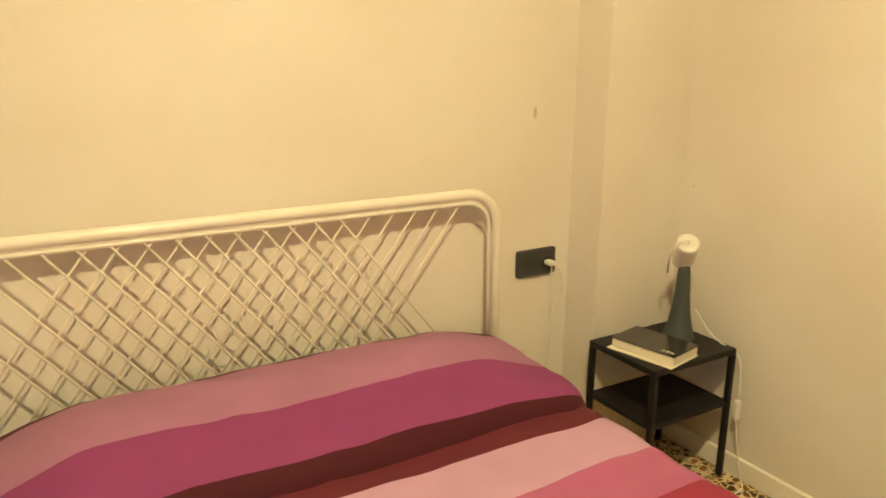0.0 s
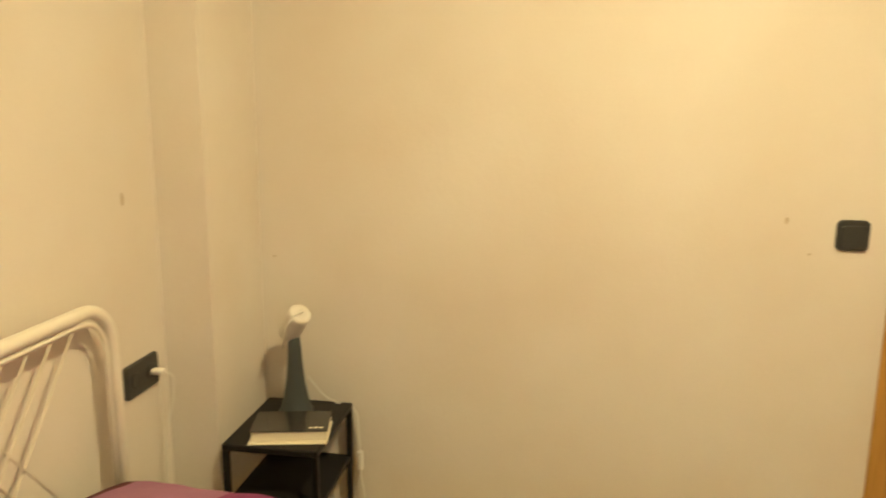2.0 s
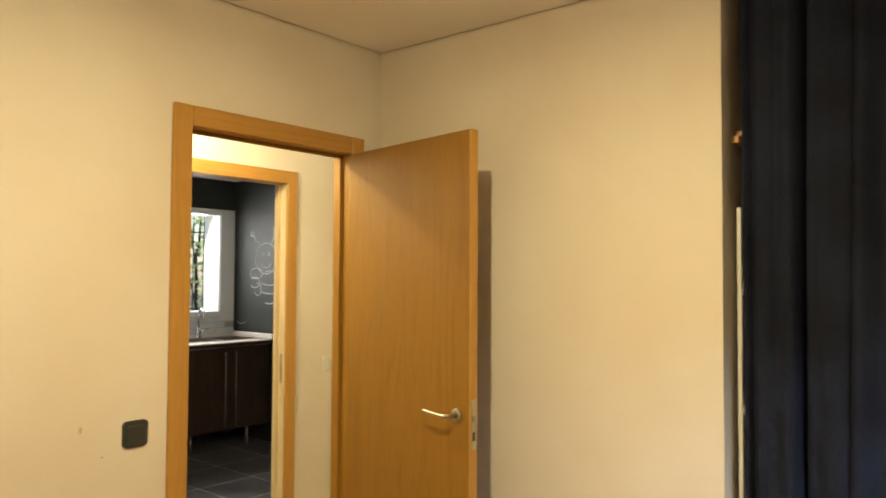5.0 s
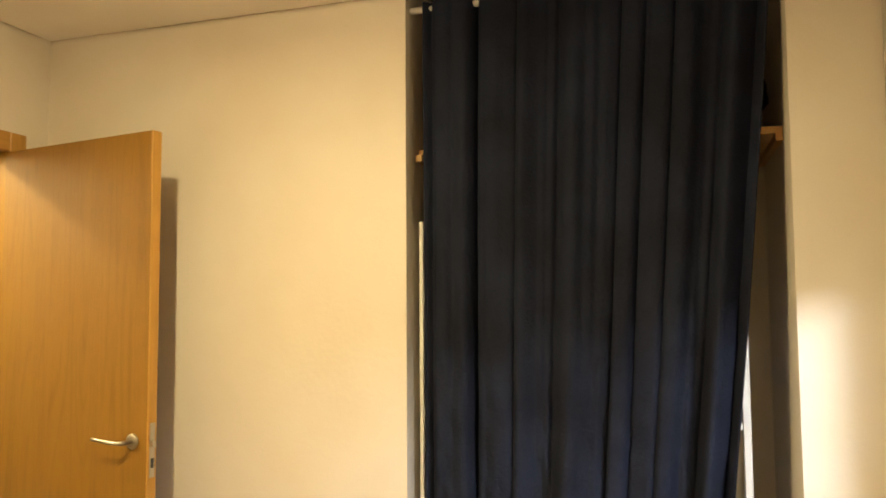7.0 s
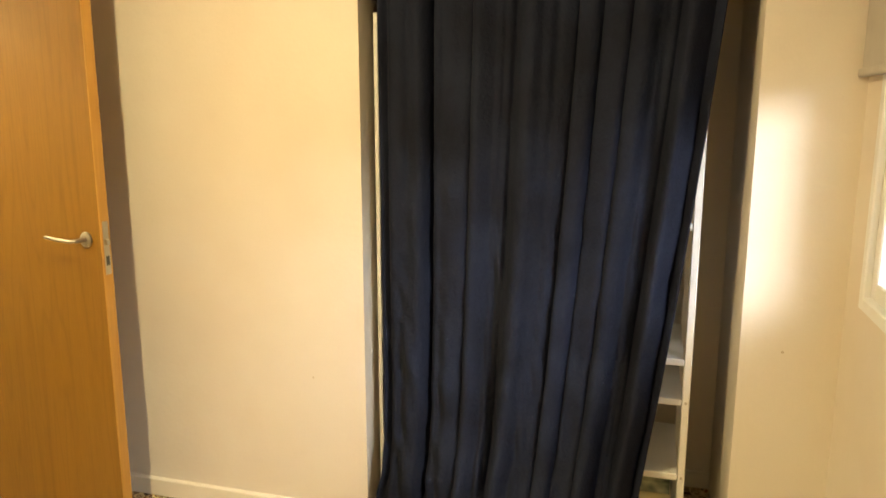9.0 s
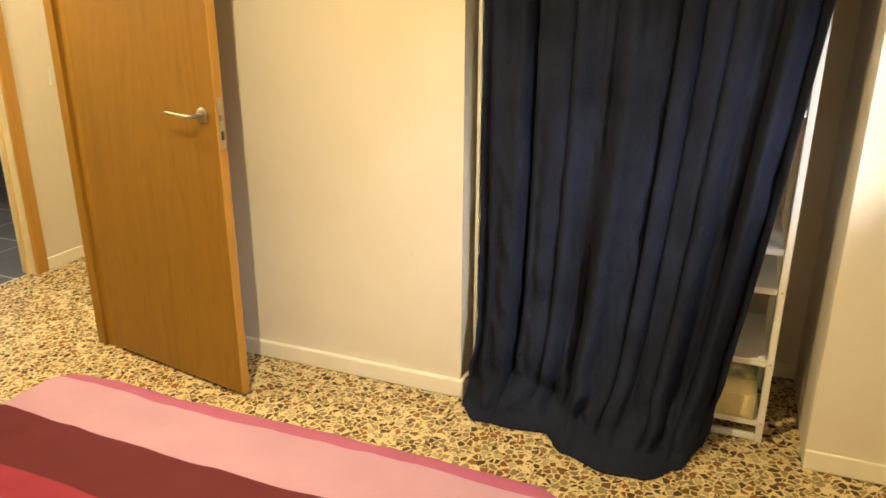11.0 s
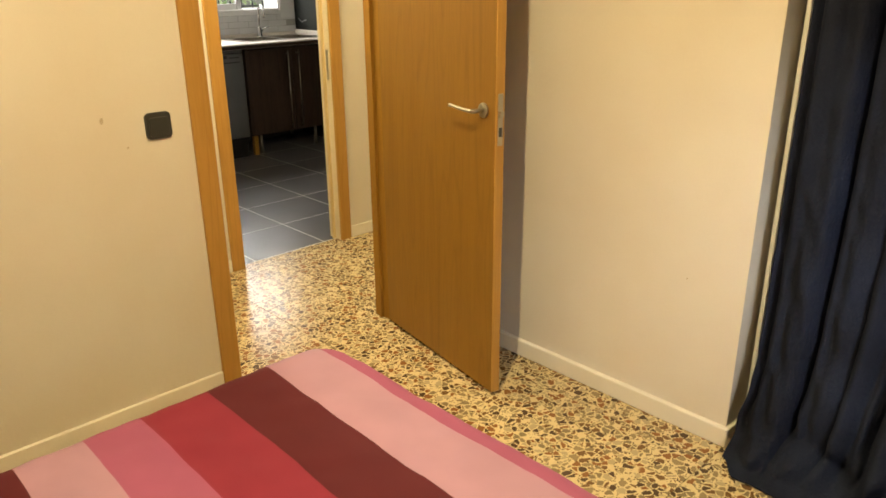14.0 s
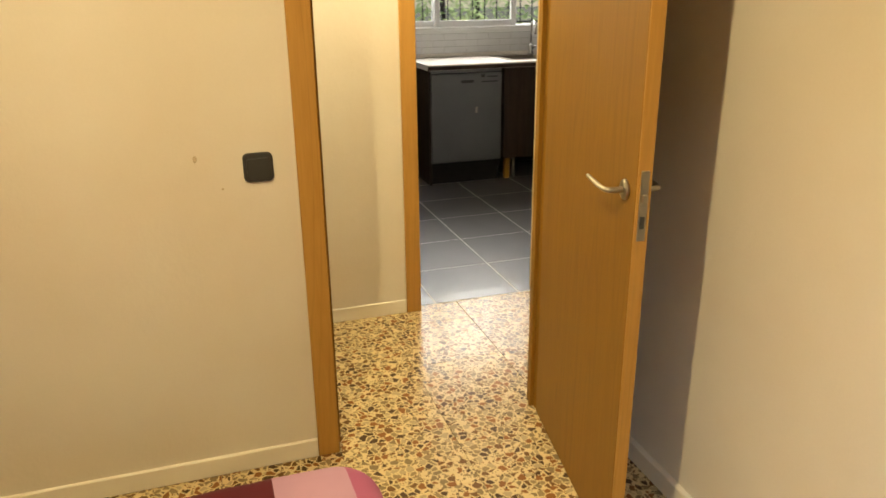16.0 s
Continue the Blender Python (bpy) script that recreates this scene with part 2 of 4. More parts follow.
STEEL = material("brushed_steel", (0.40, 0.37, 0.31), 0.34, 1.0, scale=30, amount=0.3, bump=0.03, bump_scale=200, stretch=(1, 1, 0.1))
CHROME = material("chrome", (0.75, 0.75, 0.74), 0.12, 1.0, scale=12, amount=0.2)
BLACKMETAL = material("black_lacquer", (0.008, 0.007, 0.007), 0.5, second=(0.015, 0.013, 0.012), spec=0.3, scale=14, amount=0.6, bump=0.03, bump_scale=120)
DARKPLASTIC = material("anthracite_plastic", (0.035, 0.036, 0.034), 0.4, scale=40, amount=0.4, bump=0.04, bump_scale=300)
WHITEPLASTIC = material("white_plastic", (0.78, 0.75, 0.68), 0.38, scale=10, amount=0.3)
SWITCHWHITE = material("switch_white", (0.66, 0.65, 0.58), 0.3, scale=10, amount=0.3)
CREAMTUBE = material("cream_lacquered_tube", (0.80, 0.76, 0.66), 0.33, second=(0.70, 0.64, 0.52), scale=9, amount=0.45, coat=0.2)
WHITEMETAL = material("white_enamel", (0.80, 0.80, 0.78), 0.4, second=(0.68, 0.66, 0.62), scale=8, amount=0.4)
PAPER = material("page_block", (0.80, 0.74, 0.58), 0.85, second=(0.66, 0.58, 0.42), scale=60, amount=0.6, stretch=(0.05, 0.05, 1), bump=0.3, bump_scale=200)
COVER = material("black_book_cover", (0.02, 0.018, 0.018), 0.22, second=(0.05, 0.045, 0.04), scale=16, amount=0.5, coat=0.4)
SLATE = material("kitchen_floor_tile", (0.060, 0.057, 0.061), 0.33, second=(0.092, 0.088, 0.092), spec=0.8, scale=4, amount=0.7, bump=0.004, bump_scale=7, coat=0.25)
SLATEGROUT = material("pale_grout", (0.70, 0.69, 0.66), 0.8, second=(0.54, 0.53, 0.51), scale=30, amount=0.6, bump=0.2)
CHALKBOARD = material("chalkboard_paint", (0.0095, 0.012, 0.0095), 0.55, second=(0.026, 0.031, 0.024), scale=3.2, amount=0.75, bump=0.05, fine=0.15)
CHALK = material("chalk", (0.52, 0.53, 0.51), 0.95, second=(0.35, 0.36, 0.35), scale=60, amount=0.8)
WENGE = wood("dark_cabinet_veneer", (0.045, 0.026, 0.016), (0.022, 0.012, 0.008), rough=0.42)
WORKTOP = material("pale_worktop", (0.74, 0.70, 0.64), 0.35, second=(0.58, 0.53, 0.47), scale=90, amount=0.6)
WHITETILE = material("white_wall_tile", (0.74, 0.75, 0.75), 0.18, scale=6, amount=0.25)
PVC = material("white_window_frame", (0.80, 0.81, 0.80), 0.35, scale=7, amount=0.25)
APPLIANCE = material("grey_appliance_front", (0.17, 0.174, 0.182), 0.36, 0.7, second=(0.12, 0.123, 0.13), scale=3, amount=0.4, bump=0.02, bump_scale=180)
BLIND = material("grey_blind_cloth", (0.50, 0.47, 0.43), 0.9, second=(0.42, 0.39, 0.36), scale=14, amount=0.4, bump=0.2, bump_scale=350)
NAVY = material("navy_cotton", (0.0122, 0.0142, 0.0240), 0.8, second=(0.0205, 0.0265, 0.0510), scale=4, amount=0.7, bump=0.35, bump_scale=90, fine=0.2, spec=0.03)
MATTRESS = material("mattress_ticking", (0.74, 0.71, 0.66), 0.9, scale=30, bump=0.3, bump_scale=200)
CUSHION = material("pale_yellow_cloth", (0.72, 0.62, 0.36), 0.9, second=(0.60, 0.50, 0.27), scale=12, amount=0.5, bump=0.4, bump_scale=60)
LEAFPRINT = material("leaf_print_cloth", (0.42, 0.44, 0.30), 0.9, second=(0.06, 0.08, 0.05), scale=22, amount=1.0, detail=1.0, bump=0.2)
BLACKCLOTH = material("black_bag_cloth", (0.014, 0.013, 0.013), 0.7, scale=20, bump=0.3)
IRON = material("window_bar_iron", (0.03, 0.03, 0.03), 0.6, scale=20)
GLASS = glass_pane()
BRASSSCREW = material("dull_steel", (0.5, 0.47, 0.40), 0.35, 1.0, scale=30)
GROUNDM = material("garden_soil", (0.16, 0.14, 0.09), 0.95, second=(0.08, 0.10, 0.04), scale=2.0, amount=0.8, bump=0.5, bump_scale=8)
LEAFM = material("garden_leaf", (0.30, 0.42, 0.15), 0.5, second=(0.52, 0.56, 0.27), scale=3, amount=0.9)
_n, _l = LEAFM.node_tree.nodes, LEAFM.node_tree.links
_tr, _ms = _n.new("ShaderNodeBsdfTranslucent"), _n.new("ShaderNodeMixShader")
_tr.inputs["Color"].default_value = (0.70, 0.82, 0.42, 1)
_ms.inputs["Fac"].default_value = 0.5
_l.new(_n["Principled BSDF"].outputs["BSDF"], _ms.inputs[1])
_l.new(_tr.outputs["BSDF"], _ms.inputs[2])
_l.new(_ms.outputs["Shader"], _n["Material Output"].inputs["Surface"])
MORTAR = material("tile_grout_grey", (0.42, 0.42, 0.40), 0.85, scale=40)
# lining: no separate cloth, the maroon underside darkened by the fold's painted-in shade
PINKS = dict(mauve=(0.325, 0.142, 0.24), magenta=(0.225, 0.040, 0.135), maroon=(0.098, 0.013, 0.022), pink=(0.425, 0.245, 0.365), rose=(0.35, 0.094, 0.195), red=(0.25, 0.026, 0.056), lining=(0.055, 0.006, 0.012))

# ---- builders ----


def box(bm, x0, x1, y0, y1, z0, z1, bevel=0.0, segments=1):
    """A box between two corners, added to bm; bevel rounds all its edges."""
    r = bmesh.ops.create_cube(bm, size=1, matrix=Matrix.Translation(((x0 + x1) / 2, (y0 + y1) / 2, (z0 + z1) / 2)) @ Matrix.Diagonal((x1 - x0, y1 - y0, z1 - z0, 1)))
    if bevel:
        edges = list({e for v in r["verts"] for e in v.link_edges})
        bmesh.ops.bevel(bm, geom=edges, offset=bevel, segments=segments, affect="EDGES", profile=0.5)
    return bm


def tube(bm, points, radius, sides=10, closed=False):
    """A round bar through points, with its ends capped; radius may be a list."""
    points = [Vector(p) for p in points]
    n = len(points)
    rings = []
    up = Vector((0.13, 0.31, 0.94)).normalized()
    for i, p in enumerate(points):
        a = points[i - 1] if i or closed else p
        c = points[(i + 1) % n] if i < n - 1 or closed else p
        d = (c - a).normalized()
        s = d.cross(up)
        if s.length < 1e-3:
            s = d.cross(Vector((1, 0, 0)))
        s.normalize()
        u = s.cross(d)
        r = radius[i] if isinstance(radius, (list, tuple)) else radius
        rings.append([bm.verts.new(p + (s * math.cos(k * math.tau / sides) + u * math.sin(k * math.tau / sides)) * r) for k in range(sides)])
    for i in range(n if closed else n - 1):
        a, c = rings[i], rings[(i + 1) % n]
        for k in range(sides):
            f = bm.faces.new((a[k], a[(k + 1) % sides], c[(k + 1) % sides], c[k]))
            f.smooth = True
    if not closed:
        bm.faces.new(rings[0][::-1])
        bm.faces.new(rings[-1])
    return bm


def lathe(bm, profile, centre=(0, 0, 0), sides=24):
    """A turned body about the upright axis: (radius, height) from the bottom up."""
    cx, cy, cz = centre
    rings = [[bm.verts.new((cx + r * math.cos(k * math.tau / sides), cy + r * math.sin(k * math.tau / sides), cz + z)) for k in range(sides)] for r, z in profile]
    for a, c in zip(rings, rings[1:]):
        for k in range(sides):
            f = bm.faces.new((a[k], a[(k + 1) % sides], c[(k + 1) % sides], c[k]))
            f.smooth = True
    bm.faces.new(rings[0][::-1])
    bm.faces.new(rings[-1])
    return bm


def sheet(bm, nu, nv, place, uv=None):
    """A cloth grid: place(u, v) for u and v from 0 to 1."""
    lay = bm.loops.layers.uv.verify() if uv else None
    g = [[bm.verts.new(place(i / nu, j / nv)) for i in range(nu + 1)] for j in range(nv + 1)]
    for j in range(nv):
        for i in range(nu):
            f = bm.faces.new((g[j][i], g[j][i + 1], g[j + 1][i + 1], g[j + 1][i]))
            f.smooth = True
            if uv:
                for lp, (a, c) in zip(f.loops, ((i, j), (i + 1, j), (i + 1, j + 1), (i, j + 1))):
                    lp[lay].uv = uv(a / nu, c / nv)
    return bm


def mesh_of(name, bm, mat):
    bmesh.ops.recalc_face_normals(bm, faces=bm.faces)
    me = bpy.data.meshes.new(name)
    bm.to_mesh(me)
    bm.free()
    me.materials.append(mat)
    return me


def part(name, bm, mat, parent, label=""):
    ob = new(name, mesh_of(name, bm, mat))
    ob.parent = parent
    if label:
        tagged(ob, label)
    return ob


def thing(name, place, label, category, group="", turn=0.0):
    """An empty at the thing's base, which its parts hang under."""
    ob = new(name)
    ob.matrix_basis = pose(*place, 0, 0, turn)
    return tagged(ob, label, category, group)


def solid(name, bm, mat, label, category, kind="", group="", place=(0, 0, 0)):
    ob = new(name, mesh_of(name, bm, mat))
    ob.location = place
    return tagged(ob, label, category, group, kind)


def plate(half, depth, r, y_axis=False):
    """A flat square plate with rounded corners, its front edge eased; it stands out along -x, or along -y."""
    bm = bmesh.new()
    pts = []
    for cx, cz, a0 in ((1, 1, 0), (-1, 1, 90), (-1, -1, 180), (1, -1, 270)):
        for k in range(6):
            a = radians(a0 + 18 * k)
            pts.append((cx * (half[0] - r) + r * math.cos(a), cz * (half[1] - r) + r * math.sin(a)))
    rings = []
    for d, s in ((0, 1.0), (depth * 0.7, 1.0), (depth, 0.94)):
        rings.append([bm.verts.new((px * s, -d, pz * s) if y_axis else (-d, px * s, pz * s)) for px, pz in pts])
    for a, c in zip(rings, rings[1:]):
        for k in range(len(pts)):
            bm.faces.new((a[k], a[(k + 1) % len(pts)], c[(k + 1) % len(pts)], c[k]))
    bm.faces.new(rings[0][::-1])
    bm.faces.new(rings[-1])
    return bm


def smooth(points, n=8):
    """Points on a soft curve through the given ones."""
    p = [Vector(q) for q in points]
    p = [p[0] * 2 - p[1]] + p + [p[-1] * 2 - p[-2]]
    out = []
    for i in range(1, len(p) - 2):
        for k in range(n):
            t = k / n
            a, b, c, d = p[i - 1:i + 3]
            out.append(0.5 * ((2 * b) + (c - a) * t + (2 * a - 5 * b + 4 * c - d) * t * t + (3 * b - a - 3 * c + d) * t ** 3))
    return out + [p[-2]]


def B(*a, **k):
    return box(bmesh.new(), *a, **k)


# ---- the plan ----
W, N, H = -2.95, 3.0, 2.525          # west and north walls, ceiling of the bedroom; east wall x = 0, south wall y = 0
DOOR_S, DOOR_N, DOOR_H = 0.185, 0.94, 2.052
CL_E, CL_W, CL_BACK = -1.507, -2.685, -0.62   # closet recess
HALL_E, KX0, KX1, K_S = 1.04, 1.14, 3.92, -1.95
KD_S, KD_N = -0.30, 0.335            # kitchen doorway
WIN_S, WIN_N, WIN_B, WIN_T = 0.16, 1.45, 0.955, 2.05   # bedroom window
KW_S, KW_N, KW_B, KW_T = -1.79, -0.05, 1.165, 2.12      # kitchen window


def structure(name, pieces, mat, label, category="wall"):
    bm = bmesh.new()
    for p in pieces:
        box(bm, *p)
    return solid(name, bm, mat, label, category, "structure")


structure("wall_north", [(W - 0.2, 0, N, N + 0.15, 0, H + 0.05)], WALL, "cream painted plaster wall behind the bed")
structure("column", [(-0.345, 0, 2.855, N, 0, H + 0.05)], WALL, "square plastered column in the room corner", "column")
structure("wall_east", [(0, 0.1, DOOR_N + 0.02, N + 0.15, 0, H + 0.05), (0, 0.1, -0.1, DOOR_S - 0.02, 0, H + 0.05), (0, 0.1, DOOR_S - 0.02, DOOR_N + 0.02, DOOR_H + 0.02, H + 0.05)],
          WALL, "cream painted wall with the bedroom doorway")
structure("wall_south", [(CL_E, 0, -0.1, 0, 0, H + 0.05), (W - 0.2, CL_W, -0.1, 0, 0, H + 0.05)], WALL, "cream painted wall with a closet recess")
structure("wall_west", [(W - 0.2, W, 0, WIN_S, 0, H + 0.05), (W - 0.2, W, WIN_N, N, 0, H + 0.05), (W - 0.2, W, WIN_S, WIN_N, 0, WIN_B), (W - 0.2, W, WIN_S, WIN_N, WIN_T, H + 0.05)],
          WALL, "cream painted outer wall with a window")
structure("closet_wall", [(CL_E, CL_E + 0.08, CL_BACK, -0.1, 0, H + 0.05), (CL_W - 0.08, CL_W, CL_BACK, -0.1, 0, H + 0.05), (CL_W - 0.08, CL_E + 0.08, CL_BACK - 0.1, CL_BACK, 0, H + 0.05)],
          WALL, "plain plastered closet recess walls")
structure("ceiling", [(W + 0.016, -0.016, 0.016, N - 0.016, H, H + 0.05), (W - 0.2, 0.1, CL_BACK - 0.1, N + 0.15, H + 0.051, H + 0.12)], CEIL, "plain white bedroom ceiling", "ceiling")
structure("wall_hall_east", [(HALL_E, KX0, KD_N + 0.02, 3.15, 0, 2.5), (HALL_E, KX0, K_S - 0.1, KD_S - 0.02, 0, 2.5), (HALL_E, KX0, KD_S - 0.02, KD_N + 0.02, DOOR_H + 0.02, 2.5)],
          WALL, "cream painted hall wall with the kitchen doorway")
structure("wall_hall_end", [(0.1, HALL_E, 3.0, 3.15, 0, 2.5), (0.1, HALL_E, -1.4, -1.25, 0, 2.5), (0, 0.1, -1.4, -0.1, 0, 2.5)], WALL, "plain hall end walls")
structure("ceiling_hall", [(0.1, KX0, -1.4, 3.15, 2.5, 2.6)], CEIL, "plain white hall ceiling", "ceiling")
structure("wall_kitchen_east", [(KX1, KX1 + 0.25, K_S - 0.1, KW_S, 0, 2.45), (KX1, KX1 + 0.25, KW_N, 1.6, 0, 2.45), (KX1, KX1 + 0.25, KW_S, KW_N, 0, KW_B), (KX1, KX1 + 0.25, KW_S, KW_N, KW_T, 2.45)],
          CHALKBOARD, "black painted kitchen wall around the window")
structure("wall_kitchen_south", [(KX0, KX1, K_S - 0.1, K_S, 0, 2.45)], CHALKBOARD, "black chalkboard kitchen wall")
structure("wall_kitchen_north", [(KX0, KX1, 1.5, 1.6, 0, 2.45)], WALL, "plain kitchen wall")
structure("ceiling_kitchen", [(KX0, KX1 + 0.25, K_S - 0.1, 1.6, 2.45, 2.57)], CEIL, "plain white kitchen ceiling", "ceiling")

# ---- doorways ----


def doorway(name, x_face, side, y0, y1, x_in, x_out, label, lining=JAMB):
    """Lining of an opening in a wall along y, with a casing on the face x_face (side: the way the casing stands out)."""
    ob = thing(name, (0, 0, 0), label, "doorway")
    ob["kind"] = "structure"
    w, d = 0.072, 0.016
    a, b = sorted((x_face, x_face + side * d))
    part("casing", B(a, b, y1, y1 + w, 0, DOOR_H + w, bevel=0.003), CASING, ob)
    part("casing", B(a, b, y0 - w, y0, 0, DOOR_H + w, bevel=0.003), CASING, ob)
    part("casing", B(a - 0.001, b + 0.001, y0, y1, DOOR_H, DOOR_H + w, bevel=0.003), CASING_H, ob)
    lo, hi = min(x_in, x_out), max(x_in, x_out)
    part("lining", B(lo, hi, y1, y1 + 0.02, 0, DOOR_H + 0.018), lining, ob)
    part("lining", B(lo, hi, y0 - 0.02, y0, 0, DOOR_H + 0.018), lining, ob)
    part("lining", B(lo, hi, y0, y1, DOOR_H, DOOR_H + 0.018), CASING_H, ob)
    return ob


d1 = doorway("door_frame_bedroom", 0.0, -1, DOOR_S, DOOR_N, 0.0, 0.1, "honey oak veneer door casing of the bedroom", OAK)
part("stop_strip", B(0.045, 0.06, DOOR_N - 0.014, DOOR_N, 0, DOOR_H), OAK, d1)
part("stop_strip", B(0.045, 0.06, DOOR_S, DOOR_S + 0.014, 0, DOOR_H), OAK, d1)
part("stop_strip", B(0.045, 0.06, DOOR_S + 0.014, DOOR_N - 0.014, DOOR_H - 0.014, DOOR_H), OAK, d1)
d2 = doorway("door_frame_kitchen", HALL_E, -1, KD_S, KD_N, HALL_E, KX0, "honey oak veneer door casing of the kitchen", PALEJAMB)
part("stop_strip", B(1.085, 1.10, KD_S, KD_S + 0.014, 0, DOOR_H), JAMB, d2)
part("strike_plate", B(1.055, 1.075, KD_S, KD_S + 0.002, 0.93, 1.09), BRASSSCREW, d2, "small steel strike plate")

# the leaf stands open, 80 degrees from closed; own x runs from the hinge to the free edge, own +y faces the room
leaf = thing("door_bedroom", (-0.012, 0.2, 0.0), "open honey oak veneer door leaf with a steel lever handle", "door", turn=180 - 9.9)
LW, LT = 0.757, 0.036
part("panel", B(0.0, LW, 0.0, LT, 0.012, 2.046, bevel=0.002), LEAFOAK, leaf)
part("edge_band", B(LW, LW + 0.004, 0.001, LT - 0.001, 0.013, 2.045), CASING, leaf, "lighter oak edge band")


def lever(side):
    """A round rose and a bent lever; side -1 is the visible face."""
    y = 0.0 if side < 0 else LT
    bm = lathe(bmesh.new(), [(0.025, 0), (0.025, 0.005), (0.0235, 0.008), (0.011, 0.0085)], sides=28)
    bm.transform(Matrix.Translation((LW - 0.060, y, 1.05)) @ Matrix.Rotation(radians(-90 * side), 4, "X"))
    part("rose", bm, STEEL, leaf, "round steel rose")
    s = side
    pts = smooth([(LW - 0.060, y + s * 0.007, 1.05), (LW - 0.060, y + s * 0.036, 1.05), (LW - 0.066, y + s * 0.047, 1.05), (LW - 0.082, y + s * 0.051, 1.05),
                  (LW - 0.13, y + s * 0.052, 1.052), (LW - 0.187, y + s * 0.052, 1.056)], 4)
    bm = tube(bmesh.new(), pts, [0.0078 - 0.0024 * i / (len(pts) - 1) for i in range(len(pts))], 12)
    part("lever_handle", bm, STEEL, leaf, "slim bent steel lever handle")


lever(-1)
lever(1)
part("lock_plate", B(LW + 0.004, LW + 0.006, 0.008, 0.028, 0.94, 1.11), BRASSSCREW, leaf, "steel lock face plate")
part("latch", B(LW + 0.006, LW + 0.016, 0.011, 0.025, 1.035, 1.055, bevel=0.002), BRASSSCREW, leaf)
part("bolt_slot", B(LW + 0.0058, LW + 0.0068, 0.012, 0.024, 0.97, 1.00), DARKPLASTIC, leaf)
for z in (0.25, 1.02, 1.8):
    part("hinge", tube(bmesh.new(), [(-0.006, LT + 0.004, z), (-0.006, LT + 0.004, z + 0.09)], 0.007), BRASSSCREW, leaf)

# ---- skirting boards ----


def skirting(name, x0, x1, y0, y1):
    ob = solid(name, B(x0, x1, y0, y1, 0, 0.068, bevel=0.003), TRIM, "white painted skirting board along the wall", "baseboard", "structure")
    return ob


skirting("baseboard", -0.015, 0, DOOR_N + 0.073, 2.853)
skirting("baseboard", CL_E - 0.015, -0.0, 0, 0.022)
skirting("baseboard", W, CL_W, 0, 0.012)
skirting("baseboard", W, -0.347, N - 0.012, N)
skirting("baseboard", W, W + 0.012, 0.014, N - 0.014)
skirting("baseboard", CL_E - 0.015, CL_E, CL_BACK, 0.0)
skirting("baseboard", CL_W, CL_E - 0.014, CL_BACK, CL_BACK + 0.012)
skirting("baseboard", HALL_E - 0.012, HALL_E, -1.25, KD_S - 0.073)
skirting("baseboard", HALL_E - 0.012, HALL_E, KD_N + 0.073, 3.0)

# ---- bed ----
BX0, BX1, BY0, BY1 = -2.16, -0.672, 0.965, 2.90
BED_TOP = 0.44
bed = thing("bed", (0, 0, 0), "double bed with a cream tubular metal headboard", "bed")
part("mattress", B(BX0 + 0.04, BX1 - 0.04, BY0 + 0.05, BY1, 0.23, BED_TOP - 0.045, bevel=0.05, segments=4), MATTRESS, bed)
part("bed_base", B(BX0 + 0.04, BX1 - 0.04, BY0 + 0.05, BY1, 0.15, 0.228, bevel=0.006), MATTRESS, bed, "pale fabric covered bed base")
for x in (BX0 + 0.12, BX1 - 0.12):
    for y in (BY0 + 0.15, BY1 - 0.15):
        part("leg", tube(bmesh.new(), [(x, y, 0), (x, y, 0.15)], 0.022), BLACKMETAL, bed)

HB0, HB1, HBY, HBZ = -2.248, -0.671, 2.942, 0.915


def arch(x0, x1, top, r, y, foot):
    pts = [(x0, y, foot)]
    for k in range(9):
        a = math.pi - k * math.pi / 16
        pts.append((x0 + r + r * math.cos(a), y, top - r + r * math.sin(a)))
    for k in range(9):
        a = math.pi / 2 - k * math.pi / 16
        pts.append((x1 - r + r * math.cos(a), y, top - r + r * math.sin(a)))
    return pts + [(x1, y, foot)]


headboard = part("headboard", tube(bmesh.new(), arch(HB0, HB1, HBZ, 0.10, HBY, 0.0), 0.0155, 14), CREAMTUBE, bed, "cream lacquered tubular headboard frame")
part("inner_rail", tube(bmesh.new(), arch(HB0 + 0.025, HB1 - 0.025, HBZ - 0.026, 0.08, HBY, 0.3), 0.006, 8), CREAMTUBE, headboard)
part("cross_rail", tube(bmesh.new(), [(HB0, HBY, 0.36), (HB1, HBY, 0.36)], 0.012), CREAMTUBE, headboard)
LATTICE = material("cream_lacquered_wire", (0.68, 0.61, 0.50), 0.45, scale=12, amount=0.5)
HBC = (HB0 + HB1) / 2
ROD_Z = HBZ - 0.03
for k in range(15):
    for s in (1, -1):
        x_top = HBC + s * (0.661 - 0.0685 * k)
        part("lattice_rod", tube(bmesh.new(), [(x_top, HBY + s * 0.0035, ROD_Z), (x_top - s * 0.40, HBY + s * 0.0035, 0.37)], 0.0028, 6), LATTICE, headboard)
ring = [(HBC + 0.042 * math.cos(a * math.tau / 24), HBY - 0.007, 0.645 + 0.042 * math.sin(a * math.tau / 24)) for a in range(24)]
part("ring", tube(bmesh.new(), ring, 0.0013, 6, closed=True), LATTICE, headboard, "small wire ring at the middle")


